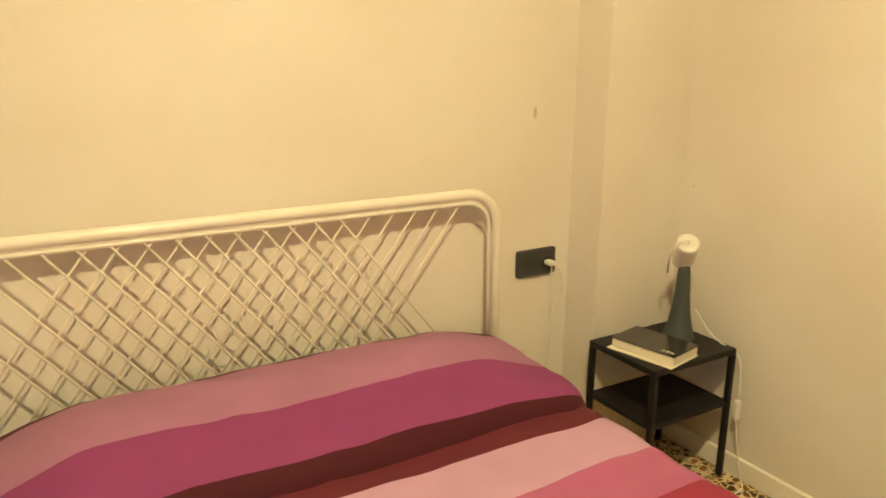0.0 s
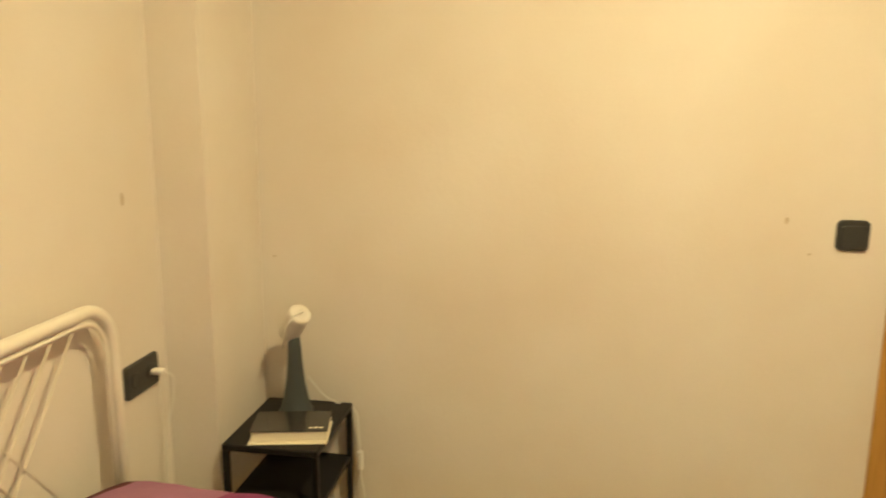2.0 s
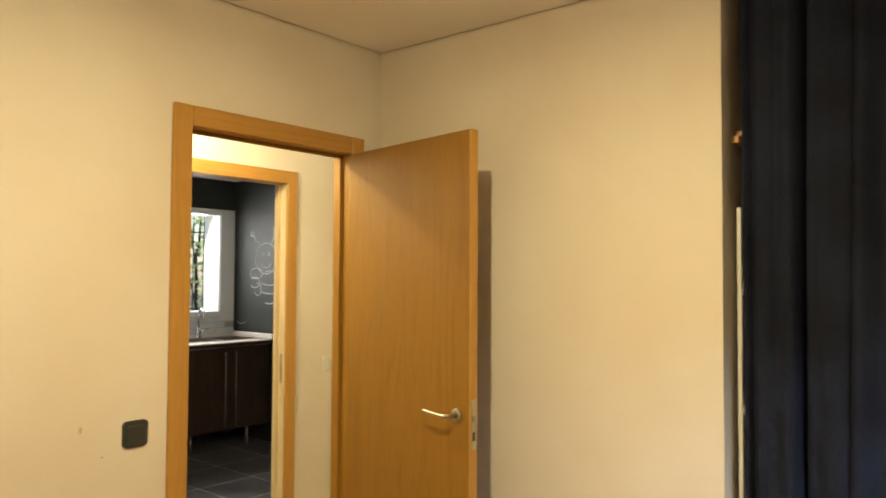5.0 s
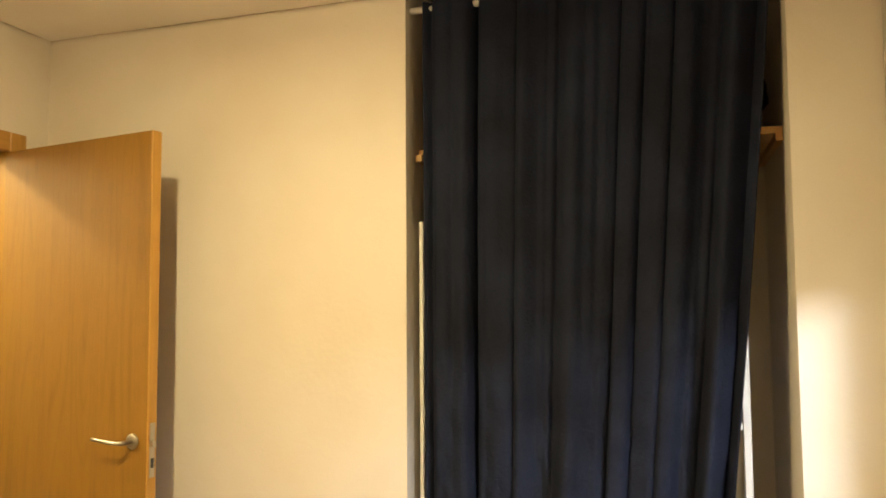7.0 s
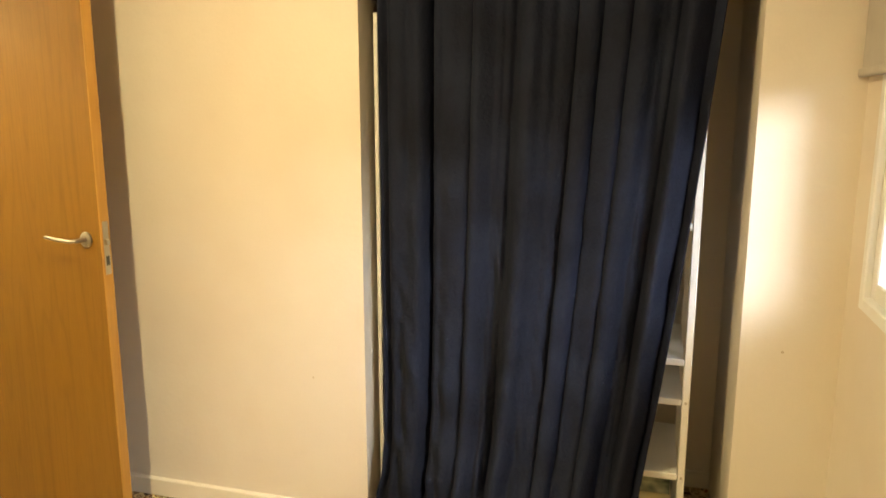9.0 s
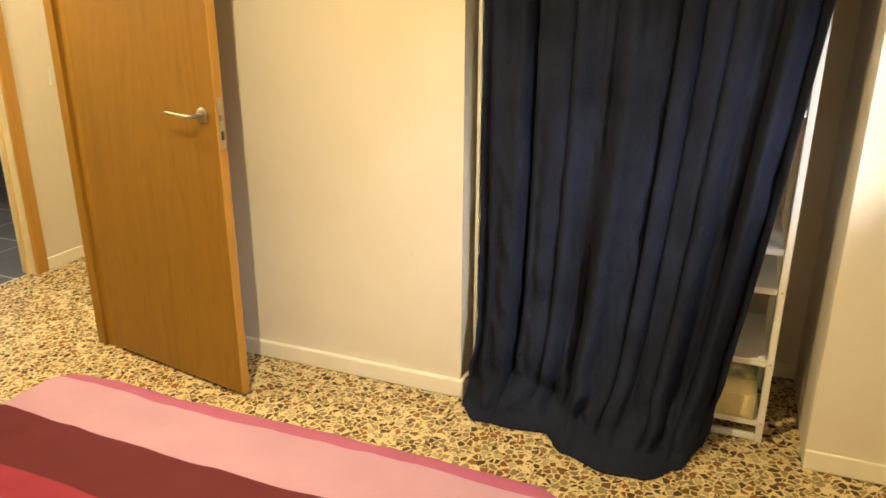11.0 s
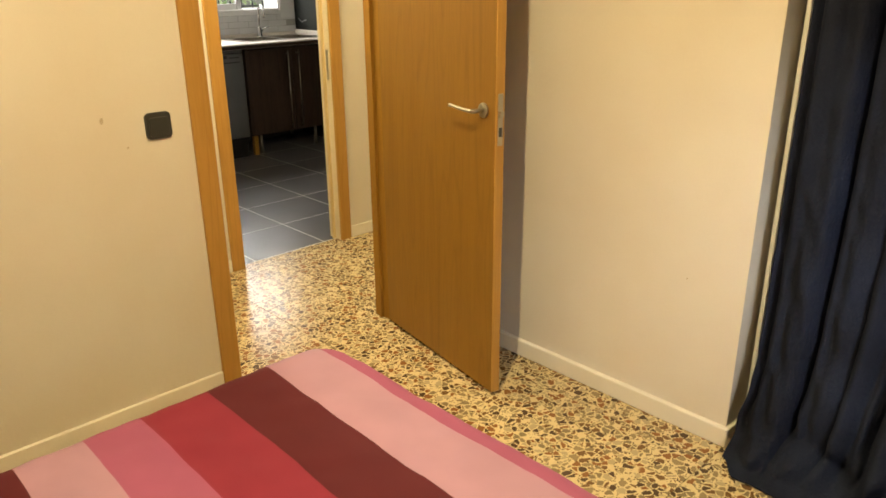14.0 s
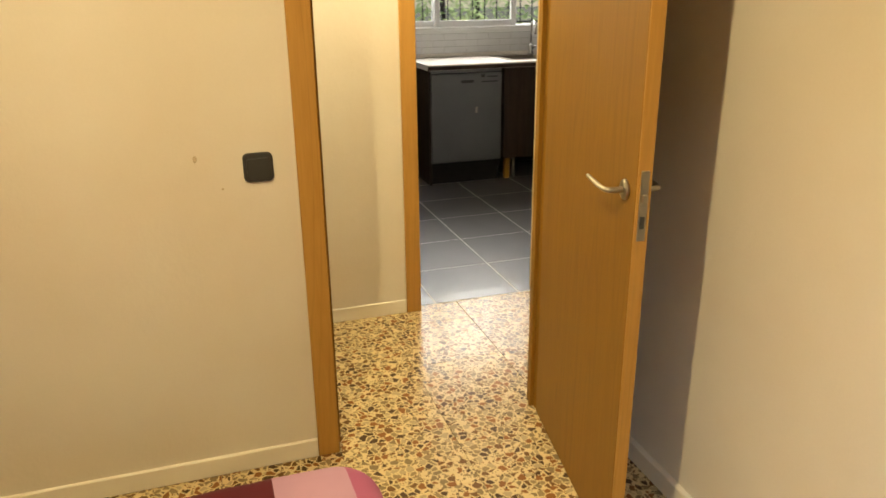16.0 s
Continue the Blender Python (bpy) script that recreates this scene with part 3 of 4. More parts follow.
def bed_height(x, y):
    """Top of the bedding: soft rolls, lifted over the pillows."""
    n = noise.noise(Vector((x * 2.1, y * 2.6, 0.3))) * 0.009 + (0.5 - abs(noise.noise(Vector((x * 7 - y * 5, x * 2 + y * 3, 12))))) * 0.008 + noise.noise(Vector((x * 5, y * 9 + x * 3, 4))) * 0.006 + abs(noise.noise(Vector((x * 3 + y * 4, y * 11, 9)))) * 0.006
    a, b = min(1, max(0, (x - BX0 - 0.06) / 0.30)), min(1, max(0, (BX1 + 0.05 - x) / 0.32))
    hump = 0.100 * math.exp(-((y - 2.77) / 0.22) ** 2) * a * a * (3 - 2 * a) * b * b * (3 - 2 * b)
    return BED_TOP + n + hump


def bedding(y_low, y_high, lift, hem_low, side_drop, x_lo, x_hi):
    """A cloth over the bed: u across, v along; its sides hang down and its low end may too."""
    def place(u, v):
        r, corner = 0.055, 0.11
        half = (x_hi - x_lo) / 2
        s = (u * 2 - 1) * (half + side_drop)
        t = v * (y_high - y_low + hem_low) - hem_low
        dx, ey = max(0.0, abs(s) - (half - corner)), max(0.0, corner - t)
        q = math.hypot(dx, ey)
        over = max(0.0, q - (corner - r))
        a = min(over / r, math.pi / 2)
        reach = min(q, corner - r) + r * math.sin(a)
        dz = r * (1 - math.cos(a)) + max(0.0, over - r * math.pi / 2)
        nx, ny = (dx / q, ey / q) if q > 0 else (0.0, 0.0)
        x = (x_lo + x_hi) / 2 + math.copysign(min(abs(s), half - corner) + reach * nx, s)
        y = y_low + max(t, corner) - reach * ny
        z = bed_height(x, max(y, y_low)) + lift - dz
        if dz > r:
            flare = 0.012 * noise.noise(Vector((x * 5, y * 9, 7))) + 0.02 * min(1, dz * 3)
            x += math.copysign(flare * nx, s)
            y -= flare * ny
        return (x, y, max(z, 0.05))
    return place


def cloth(name, y0, y1, lift, hem, drop, x0, x1, nu, nv, mat, thick):
    place = bedding(y0, y1, lift, hem, drop, x0, x1)
    bm = sheet(bmesh.new(), nu, nv, place, lambda u, v: (u, max(0.0, v * (y1 - y0 + hem) - hem + 0.3 + y0 - BY0)))
    me = mesh_of(name, bm, mat)
    ob = new(name, me)
    md = ob.modifiers.new("thickness", "SOLIDIFY")
    md.thickness, md.offset = thick, -1
    return ob


P = PINKS
DUVET = stripes("striped_duvet_cotton", [(0, P["rose"]), (0.37, P["pink"]), (0.542, P["maroon"]), (0.72, P["red"]), (0.89, P["rose"]), (1.035, P["pink"]), (1.185, P["maroon"]),
                                         (1.31, P["red"]), (1.43, P["rose"]), (1.585, P["pink"]), (1.735, P["maroon"]), (2.3, P["maroon"])])
# first band: maroon fold lip with the shade under it put into the colour
TURN = stripes("striped_turndown_cotton", [(0, P["lining"]), (1.833, P["magenta"]), (1.980, P["mauve"]), (2.215, P["maroon"])])
duvet = tagged(cloth("duvet", BY0, 2.62, 0.0, 0.20, 0.2, BX0, BX1, 90, 110, DUVET, 0.02), "duvet in pink, red and maroon stripes spread over the bed", "duvet")
turndown = cloth("turndown", 2.462, 2.915, 0.034, 0.02, 0.16, BX0 - 0.005, BX1 + 0.01, 90, 36, TURN, 0.032)
turndown.parent = duvet
tagged(turndown, "folded-back magenta and mauve top of the duvet")

# ---- bedside table, book, lamp ----
NX0, NX1, NY0, NY1, NZ = -0.385, -0.038, 2.552, 2.83, 0.436
stand = thing("bedside_table", ((NX0 + NX1) / 2, (NY0 + NY1) / 2, 0), "small black lacquered metal bedside table with a lower shelf", "table")
hw, hd, lg = (NX1 - NX0) / 2, (NY1 - NY0) / 2, 0.009
part("top", B(-hw, hw, -hd, hd, NZ - 0.02, NZ, bevel=0.003), BLACKMETAL, stand)
part("shelf", B(-hw + 0.004, hw - 0.004, -hd + 0.004, hd - 0.004, 0.245, 0.26, bevel=0.002), BLACKMETAL, stand)
for sx in (-1, 1):
    for sy in (-1, 1):
        cx, cy = sx * (hw - lg), sy * (hd - lg)
        part("leg", B(cx - lg, cx + lg, cy - lg, cy + lg, 0, NZ - 0.02, bevel=0.002), BLACKMETAL, stand)

# ---- curtain ----


HEM = [(0, 0.06), (0.09, 0.14), (0.24, 0.135), (0.38, 0.12), (0.50, 0.22), (0.66, 0.26), (0.82, 0.25), (0.93, 0.16), (1, 0.0)]


def hem_front(u):
    """How far the hem lies out on the floor, along the curtain's width."""
    for (a, p), (b, q) in zip(HEM, HEM[1:]):
        if u <= b:
            t = (u - a) / (b - a)
            return p + (q - p) * t * t * (3 - 2 * t)
    return HEM[-1][1]


def curtain_place(u, v):
    hang, lie = min(1.0, v / 0.93), max(0.0, (v - 0.93) / 0.07)
    z = 2.474 * (1 - hang) ** 1.05 + 0.028 * (1 - lie) ** 2 + 0.006
    k = z / 2.5
    low, floor_near = max(0.0, 1 - z / 0.55), max(0.0, 1 - z / 0.22)
    xl = -1.557 - 0.008 * (1 - k) + 0.026 * floor_near
    xr = -2.375 - 0.29 * k ** 0.7
    w = u + 0.008 * min(1, u * 12) * noise.noise(Vector((u * 5, z * 0.7, 1))) * (1.5 - k)
    ph = w * 9 * math.tau + 2.2 * math.sin(w * 7 + 0.5) + 1.7 * math.sin(w * 17 + 1) + 0.7 * math.sin(w * 41)
    share = 0.62 + 0.55 * math.sin(w * 13 + 2.0) * math.sin(w * 29)
    fold = share * (math.sin(ph) + 0.18 * math.sin(2 * ph + 0.8 + 1.5 * math.sin(w * 11))) + 0.35 * noise.noise(Vector((w * 34, z * 0.5, 2)))
    amp = 0.036 * (0.80 + 0.55 * (1 - k)) * (1 - floor_near) * (0.35 + 0.65 * min(1, u * 9))
    x = xl + (xr - xl) * u + 0.012 * math.sin(ph + 1.2) * (1 - floor_near) * min(1, u * 9)
    y = -0.034 + amp * fold
    y += min(1, u * 9) * min(1.0, z / 0.08) * 0.016 * noise.noise(Vector((u * 20, z * 1.8 + u * 6, 3))) * (1.3 - k) + min(1.0, z / 0.08) * 0.022 * noise.noise(Vector((u * 24 + z * 6, z * 8, 6))) * max(0, 1 - k * 1.3)
    y += low ** 2.3 * (0.68 * hem_front(u) + 0.05) + lie * (0.36 * hem_front(u) + 0.012 * noise.noise(Vector((u * 5, 3, 8))))
    # the cloth that is too long folds over itself just above the floor
    tuck = math.exp(-((z - 0.10 - 0.05 * math.sin(u * 9)) / 0.045) ** 2) * math.exp(-((u - 0.38) / 0.26) ** 2)
    crease = max(0.0, 1 - z / 0.42) * (0.5 - abs(noise.noise(Vector((u * 9 + z * 4, z * 9 - u * 5, 5)))))
    y += min(1.0, z / 0.05) * (-0.055 * tuck + 0.042 * crease)
    x += (1 - lie) * max(0.0, 1 - z / 0.3) * 0.030 * noise.noise(Vector((u * 6, z * 10, 9)))
    return (x, y, z)


curtain = solid("closet_curtain", sheet(bmesh.new(), 360, 150, curtain_place), NAVY, "long dark navy cotton curtain across the closet, pooling on the floor", "curtain")
_m = curtain.modifiers.new("thickness", "SOLIDIFY")
_m.thickness = 0.003

# ---- bedside things ----
book = thing("book", (-0.278, 2.662, NZ), "thick paperback book with a glossy black cover on the bedside table", "book", turn=-78)
part("page_block", B(-0.105, 0.105, -0.066, 0.066, 0.004, 0.032, bevel=0.002), PAPER, book, "cream page block")
part("front_cover", B(-0.108, 0.108, -0.069, 0.066, 0.032, 0.035, bevel=0.001), COVER, book, "glossy black cover")
part("back_cover", B(-0.112, 0.108, -0.082, 0.066, 0.0, 0.004, bevel=0.001), PAPER, book, "cream turned-out flap")
part("spine", B(-0.108, 0.108, 0.066, 0.069, 0.0, 0.035), COVER, book)
for k in range(3):
    part("printed_mark", B(0.055 + 0.014 * k, 0.065 + 0.014 * k, -0.052, -0.044 + 0.003 * (k % 2), 0.0351, 0.0356), PAPER, book)

LX, LY = -0.128, 2.705
lamp = thing("bedside_lamp", (LX, LY, NZ), "small reading lamp with dark grey foot and white spool head", "lamp")
bm = lathe(bmesh.new(), [(0.052, 0), (0.052, 0.004), (0.046, 0.018), (0.037, 0.05), (0.029, 0.095), (0.0235, 0.15), (0.020, 0.21), (0.0165, 0.236), (0.008, 0.246)], sides=28)
part("foot", bm, material("lamp_grey", (0.055, 0.065, 0.065), 0.5, scale=12, amount=0.4, bump=0.05), lamp, "dark grey-green tapered foot")
head = Matrix.Translation((-0.012, -0.010, 0.288)) @ Vector((-0.42, -0.52, 0.74)).to_track_quat("Z", "Y").to_matrix().to_4x4()
bm = lathe(bmesh.new(), [(0.024, -0.062), (0.031, -0.060), (0.033, -0.05), (0.034, 0.03), (0.034, 0.042), (0.031, 0.046), (0.012, 0.046), (0.010, 0.043)], sides=28)
bm.transform(head)
part("lamp_head", bm, WHITEPLASTIC, lamp, "white spool-shaped lamp head")
p0 = head @ Vector((0, 0, 0.043))
part("lead_in", tube(bmesh.new(), [p0, p0 + Vector((-0.012, -0.012, 0.012)), p0 + Vector((-0.034, 0.004, 0.004)), p0 + Vector((-0.042, 0.03, -0.03)), p0 + Vector((-0.03, 0.045, -0.1))], 0.0028, 8), WHITEPLASTIC, lamp)


cord = thing("lamp_cord", (0, 0, 0), "white lamp cord with an inline switch hanging beside the table", "cable")
part("cord", tube(bmesh.new(), smooth([(LX + 0.03, LY - 0.03, NZ + 0.10), (LX + 0.06, LY - 0.07, NZ + 0.03), (-0.055, 2.60, NZ + 0.005), (-0.034, 2.545, NZ - 0.03), (-0.03, 2.535, 0.31), (-0.034, 2.532, 0.27)]), 0.0028, 8), WHITEPLASTIC, cord)
part("inline_switch", B(-0.046, -0.024, 2.522, 2.540, 0.205, 0.272, bevel=0.006, segments=2), WHITEPLASTIC, cord, "white inline switch")
part("cord", tube(bmesh.new(), smooth([(-0.035, 2.531, 0.205), (-0.03, 2.52, 0.12), (-0.028, 2.50, 0.03), (-0.05, 2.47, 0.003), (-0.10, 2.46, 0.003)]), 0.0028, 8), WHITEPLASTIC, cord)

# ---- sockets and switches ----
sock = thing("wall_socket", (-0.478, N, 0.661), "anthracite double wall socket with a white plug in it", "socket")
part("plate", plate((0.076, 0.044), 0.011, 0.010, True), DARKPLASTIC, sock)
for x in (-0.036, 0.036):
    bm = lathe(bmesh.new(), [(0.021, 0), (0.021, 0.0025), (0.018, 0.003), (0.017, 0.001)], sides=24)
    bm.transform(Matrix.Translation((x, -0.0105, 0)) @ Matrix.Rotation(radians(90), 4, "X"))
    part("outlet", bm, DARKPLASTIC, sock)
charger = thing("phone_charger", (-0.442, N - 0.014, 0.661), "white phone charger with a thin cable in the socket", "charger")
part("plug", B(-0.012, 0.012, -0.034, 0, -0.008, 0.008, bevel=0.005, segments=2), WHITEPLASTIC, charger)
part("cable", tube(bmesh.new(), smooth([(0, -0.034, 0), (0.02, -0.045, -0.02), (0.045, -0.03, -0.09), (0.04, -0.015, -0.16), (0.022, -0.014, -0.24), (0.012, -0.016, -0.36), (0.02, -0.02, -0.5), (0.06, -0.03, -0.652)]), 0.0022, 8), WHITEPLASTIC, charger)
part("cable", tube(bmesh.new(), smooth([(0.006, -0.02, -0.012), (0.012, -0.012, -0.07), (0.018, -0.012, -0.2), (0.006, -0.013, -0.4), (0.02, -0.02, -0.652)]), 0.0018, 8), WHITEPLASTIC, charger)

sw = thing("light_switch", (0, 1.123, 1.018), "square anthracite light switch with rounded corners", "switch")
part("plate", plate((0.043, 0.043), 0.010, 0.016), DARKPLASTIC, sw)
bm = plate((0.033, 0.031), 0.005, 0.008)
bm.transform(pose(-0.010, 0, -0.003))
part("rocker", bm, DARKPLASTIC, sw)
hs = thing("light_switch", (HALL_E, -0.625, 1.01), "square white hall light switch", "switch")
part("plate", B(-0.012, 0, -0.042, 0.042, -0.042, 0.042, bevel=0.003, segments=2), SWITCHWHITE, hs)
part("rocker", B(-0.019, -0.012, -0.022, 0.022, -0.026, 0.026, bevel=0.002), SWITCHWHITE, hs)

# small scuffs on the paint
SCUFF = material("scuff", (0.50, 0.41, 0.29), 0.9, second=(0.62, 0.54, 0.42), scale=80, amount=0.8)


def scuff(name, place, r, normal, stretch=1.0):
    bm = lathe(bmesh.new(), [(r, 0), (r * 0.7, 0.0006)], sides=7)
    bm.transform(Matrix.Diagonal((1, stretch, 1, 1)))
    ob = solid(name, bm, SCUFF, "small brown scuff mark on the wall paint", "mark", "structure")
    ob.matrix_basis = Matrix.Translation(place) @ Vector(normal).to_track_quat("Z", "Y").to_matrix().to_4x4()


scuff("scuff", (-0.498, N, 1.13), 0.007, (0, -1, 0), 2.6)
scuff("scuff", (0, 2.81, 0.893), 0.004, (-1, 0, 0))
scuff("scuff", (0, 1.229, 0.96), 0.004, (-1, 0, 0))
scuff("scuff", (0, 1.297, 1.054), 0.006, (-1, 0, 0), 1.8)
scuff("scuff", (-1.312, 0, 0.537), 0.003, (0, 1, 0))
scuff("scuff", (-2.801, 0, 0.768), 0.004, (0, 1, 0))

# ---- closet ----
CS_Z = 2.018
cshelf = thing("closet_shelf", (0, 0, 0), "pine closet shelf board high in the recess", "shelf")
part("board", B(CL_W, CL_E, CL_BACK, -0.135, CS_Z - 0.022, CS_Z, bevel=0.001), SHELFWOOD, cshelf)
part("batten", B(CL_E - 0.022, CL_E, CL_BACK, -0.098, CS_Z - 0.046, CS_Z - 0.0225), SHELFWOOD, cshelf)
part("batten", B(CL_W, CL_W + 0.022, CL_BACK, -0.13, CS_Z - 0.046, CS_Z - 0.0225), SHELFWOOD, cshelf)
bm = bmesh.new()
bmesh.ops.create_icosphere(bm, subdivisions=4, radius=1)
for v in bm.verts:
    k = 1 + 0.16 * noise.noise(v.co * 2.2) + 0.05 * noise.noise(v.co * 6)
    v.co = Vector((v.co.x * 0.19 * k, v.co.y * 0.15 * k, max(-0.97, v.co.z) * 0.15 * k))
for f in bm.faces:
    f.smooth = True
low = min(v.co.z for v in bm.verts)
solid("bag", bm, BLACKCLOTH, "slumped black cloth bag on the closet shelf", "bag", place=(-2.47, -0.33, CS_Z - low))

rod = thing("curtain_rod", (0, 0, 0), "thin white curtain rod inside the recess", "rod")
part("pole", tube(bmesh.new(), [(CL_W, -0.052, 2.488), (CL_E, -0.052, 2.488)], 0.011, 12), WHITEMETAL, rod)

unit = thing("shelf_unit", (0, 0, 0), "white enamelled open shelf unit standing in the closet", "shelf")
UX0, UX1, UY0, UY1, UZ = -2.562, -1.522, -0.50, -0.088, 1.76
for x0, x1 in ((UX0, UX0 + 0.022), (UX1 - 0.014, UX1)):
    for y0, y1 in ((UY1 - 0.022, UY1), (UY0, UY0 + 0.022)):
        part("post", B(x0, x1, y0, y1, 0, UZ, bevel=0.002), WHITEMETAL, unit)
for z in (0.082, 0.304, 0.558, 0.69, 1.12, 1.50):
    part("shelf", B(UX0 + 0.023, UX1 - 0.015, UY0 + 0.004, UY1 - 0.003, z - 0.022, z, bevel=0.002), WHITEMETAL, unit)
part("foot_rail", B(UX0 + 0.023, UX1 - 0.015, UY1 - 0.02, UY1 - 0.002, 0.004, 0.026, bevel=0.002), WHITEMETAL, unit)
for z in (0.072, 0.294, 0.548):
    part("bolt", tube(bmesh.new(), [(UX0 + 0.011, UY1, z), (UX0 + 0.011, UY1 + 0.003, z)], 0.004, 8), BRASSSCREW, unit)


def soft_block(name, hx, hy, hz, mat, label, category, place, seed):
    """A squashed cushion or folded cloth, flat underneath."""
    bm = bmesh.new()
    bmesh.ops.create_cube(bm, size=2)
    bmesh.ops.subdivide_edges(bm, edges=bm.edges[:], cuts=9, use_grid_fill=True)
    for v in bm.verts:
        c = v.co
        e = (1 - abs(c.x) ** 6) ** 0.25 * (1 - abs(c.y) ** 6) ** 0.25
        w = noise.noise(Vector((c.x * 2.4 + seed, c.y * 2.4, c.z))) * 0.12 + noise.noise(Vector((c.x * 7, c.y * 7 + seed, 0))) * 0.04
        v.co = Vector((c.x * hx, c.y * hy, hz + (c.z * hz * (0.35 + 0.65 * e) if c.z > 0 else c.z * hz) * (1 + (w if c.z > 0 else 0))))
    for f in bm.faces:
        f.smooth = True
    return solid(name, bm, mat, label, category, place=place)


soft_block("cushion", 0.20, 0.19, 0.065, CUSHION, "plump pale yellow cushion on the lowest shelf", "cushion", (-2.325, -0.280, 0.082), 3)
soft_block("folded_cloth", 0.19, 0.17, 0.028, LEAFPRINT, "folded leaf-print cloth lying on the cushion", "cloth", (-2.33, -0.285, 0.218), 8)

# ---- bedroom window and blind ----


def sash(parent, name, y0, y1, z0, z1, x0, x1, w):
    """A window sash with its four bars and a pane."""
    s = part(name, B(x0, x1, y0, y0 + w, z0, z1, bevel=0.004), PVC, parent)
    part("stile", B(x0, x1, y1 - w, y1, z0, z1, bevel=0.004), PVC, s)
    part("rail", B(x0, x1, y0 + w, y1 - w, z0, z0 + w, bevel=0.004), PVC, s)
    part("rail", B(x0, x1, y0 + w, y1 - w, z1 - w, z1, bevel=0.004), PVC, s)
    m = (x0 + x1) / 2
    g = part("pane", B(m - 0.003, m + 0.003, y0 + w - 0.004, y1 - w + 0.004, z0 + w - 0.004, z1 - w + 0.004), GLASS, s)
    g.visible_shadow = False
    return s


win = thing("window_1", (0, 0, 0), "white framed bedroom window in the outer wall", "window")
win["kind"] = "structure"
fx0, fx1 = W - 0.05, W + 0.008
part("frame", B(fx0, fx1, WIN_S, WIN_S + 0.035, WIN_B, WIN_T, bevel=0.003), PVC, win)
part("frame", B(fx0, fx1, WIN_N - 0.035, WIN_N, WIN_B, WIN_T, bevel=0.003), PVC, win)
part("frame", B(fx0, fx1, WIN_S + 0.035, WIN_N - 0.035, WIN_B, WIN_B + 0.035, bevel=0.003), PVC, win)
part("frame", B(fx0, fx1, WIN_S + 0.035, WIN_N - 0.035, WIN_T - 0.035, WIN_T, bevel=0.003), PVC, win)
sash(win, "sash", WIN_S + 0.037, 0.72, WIN_B + 0.037, WIN_T - 0.037, W - 0.035, W - 0.008, 0.045)
sash(win, "sash", 0.68, WIN_N - 0.037, WIN_B + 0.037, WIN_T - 0.037, W - 0.066, W - 0.039, 0.045)

blind = thing("roller_blind", (0, 0, 0), "grey cloth roller blind drawn half down over the window", "blind")
part("cloth", B(W + 0.018, W + 0.0205, 0.012, WIN_N + 0.05, 1.56, H - 0.06), BLIND, blind)
part("bottom_bar", B(W + 0.010, W + 0.030, 0.008, WIN_N + 0.055, 1.540, 1.562, bevel=0.006, segments=2), BLIND, blind, "slim bottom bar")
part("roller", tube(bmesh.new(), [(W + 0.034, 0.012, H - 0.045), (W + 0.034, WIN_N + 0.05, H - 0.045)], 0.024, 16), BLIND, blind)

# ---- kitchen ----
WT = 0.945
kwin = thing("window_2", (0, 0, 0), "white sliding kitchen window with its right sash pushed open", "window")
kwin["kind"] = "structure"
wx = KX1 + 0.03
part("reveal", B(KX1, KX1 + 0.25, KW_S, KW_S + 0.012, KW_B, KW_T), PVC, kwin)
part("reveal", B(KX1, KX1 + 0.25, KW_S + 0.012, KW_N, KW_T - 0.012, KW_T), PVC, kwin)
part("reveal", B(KX1, KX1 + 0.25, KW_N - 0.012, KW_N, KW_B, KW_T - 0.012), PVC, kwin)
part("window_sill", B(KX1 - 0.012, KX1 + 0.27, KW_S + 0.012, KW_N - 0.012, KW_B, KW_B + 0.02, bevel=0.003), PVC, kwin)
part("surround", B(KX1 - 0.012, KX1, K_S + 0.002, KW_S, 1.10, KW_T + 0.045, bevel=0.002), PVC, kwin, "white painted window surround")
part("surround", B(KX1 - 0.012, KX1, KW_S, KW_N, KW_T, KW_T + 0.045, bevel=0.002), PVC, kwin, "white painted window surround")
part("surround", B(KX1 - 0.012, KX1, KW_S, KW_N, KW_B - 0.03, KW_B, bevel=0.002), PVC, kwin, "white painted window surround")
sash(kwin, "sash", -0.72, KW_N - 0.014, KW_B + 0.022, KW_T - 0.014, wx + 0.03, wx + 0.055, 0.05)
sash(kwin, "sash", -1.42, -0.68, KW_B + 0.022, KW_T - 0.014, wx, wx + 0.026, 0.05)
part("track", B(wx - 0.006, wx + 0.06, KW_S + 0.013, KW_N - 0.013, KW_B + 0.0205, KW_B + 0.024), PVC, kwin)

grille = thing("window_grille", (0, 0, 0), "black iron bars outside the kitchen window", "grille")
GX = KX1 + 0.33
for k in range(17):
    y = KW_S - 0.03 + k * 0.115
    part("bar", tube(bmesh.new(), [(GX, y, KW_B - 0.05), (GX, y, KW_T + 0.05)], 0.006, 6), IRON, grille)
for z in (KW_B + 0.03, 1.95):
    part("cross_bar", B(GX - 0.012, GX + 0.012, KW_S - 0.1, KW_N + 0.1, z, z + 0.012), IRON, grille)
for y in (KW_S - 0.08, KW_N + 0.08):
    part("bracket", B(KX1 + 0.25, GX, y - 0.01, y + 0.01, 1.95, 1.965), IRON, grille)

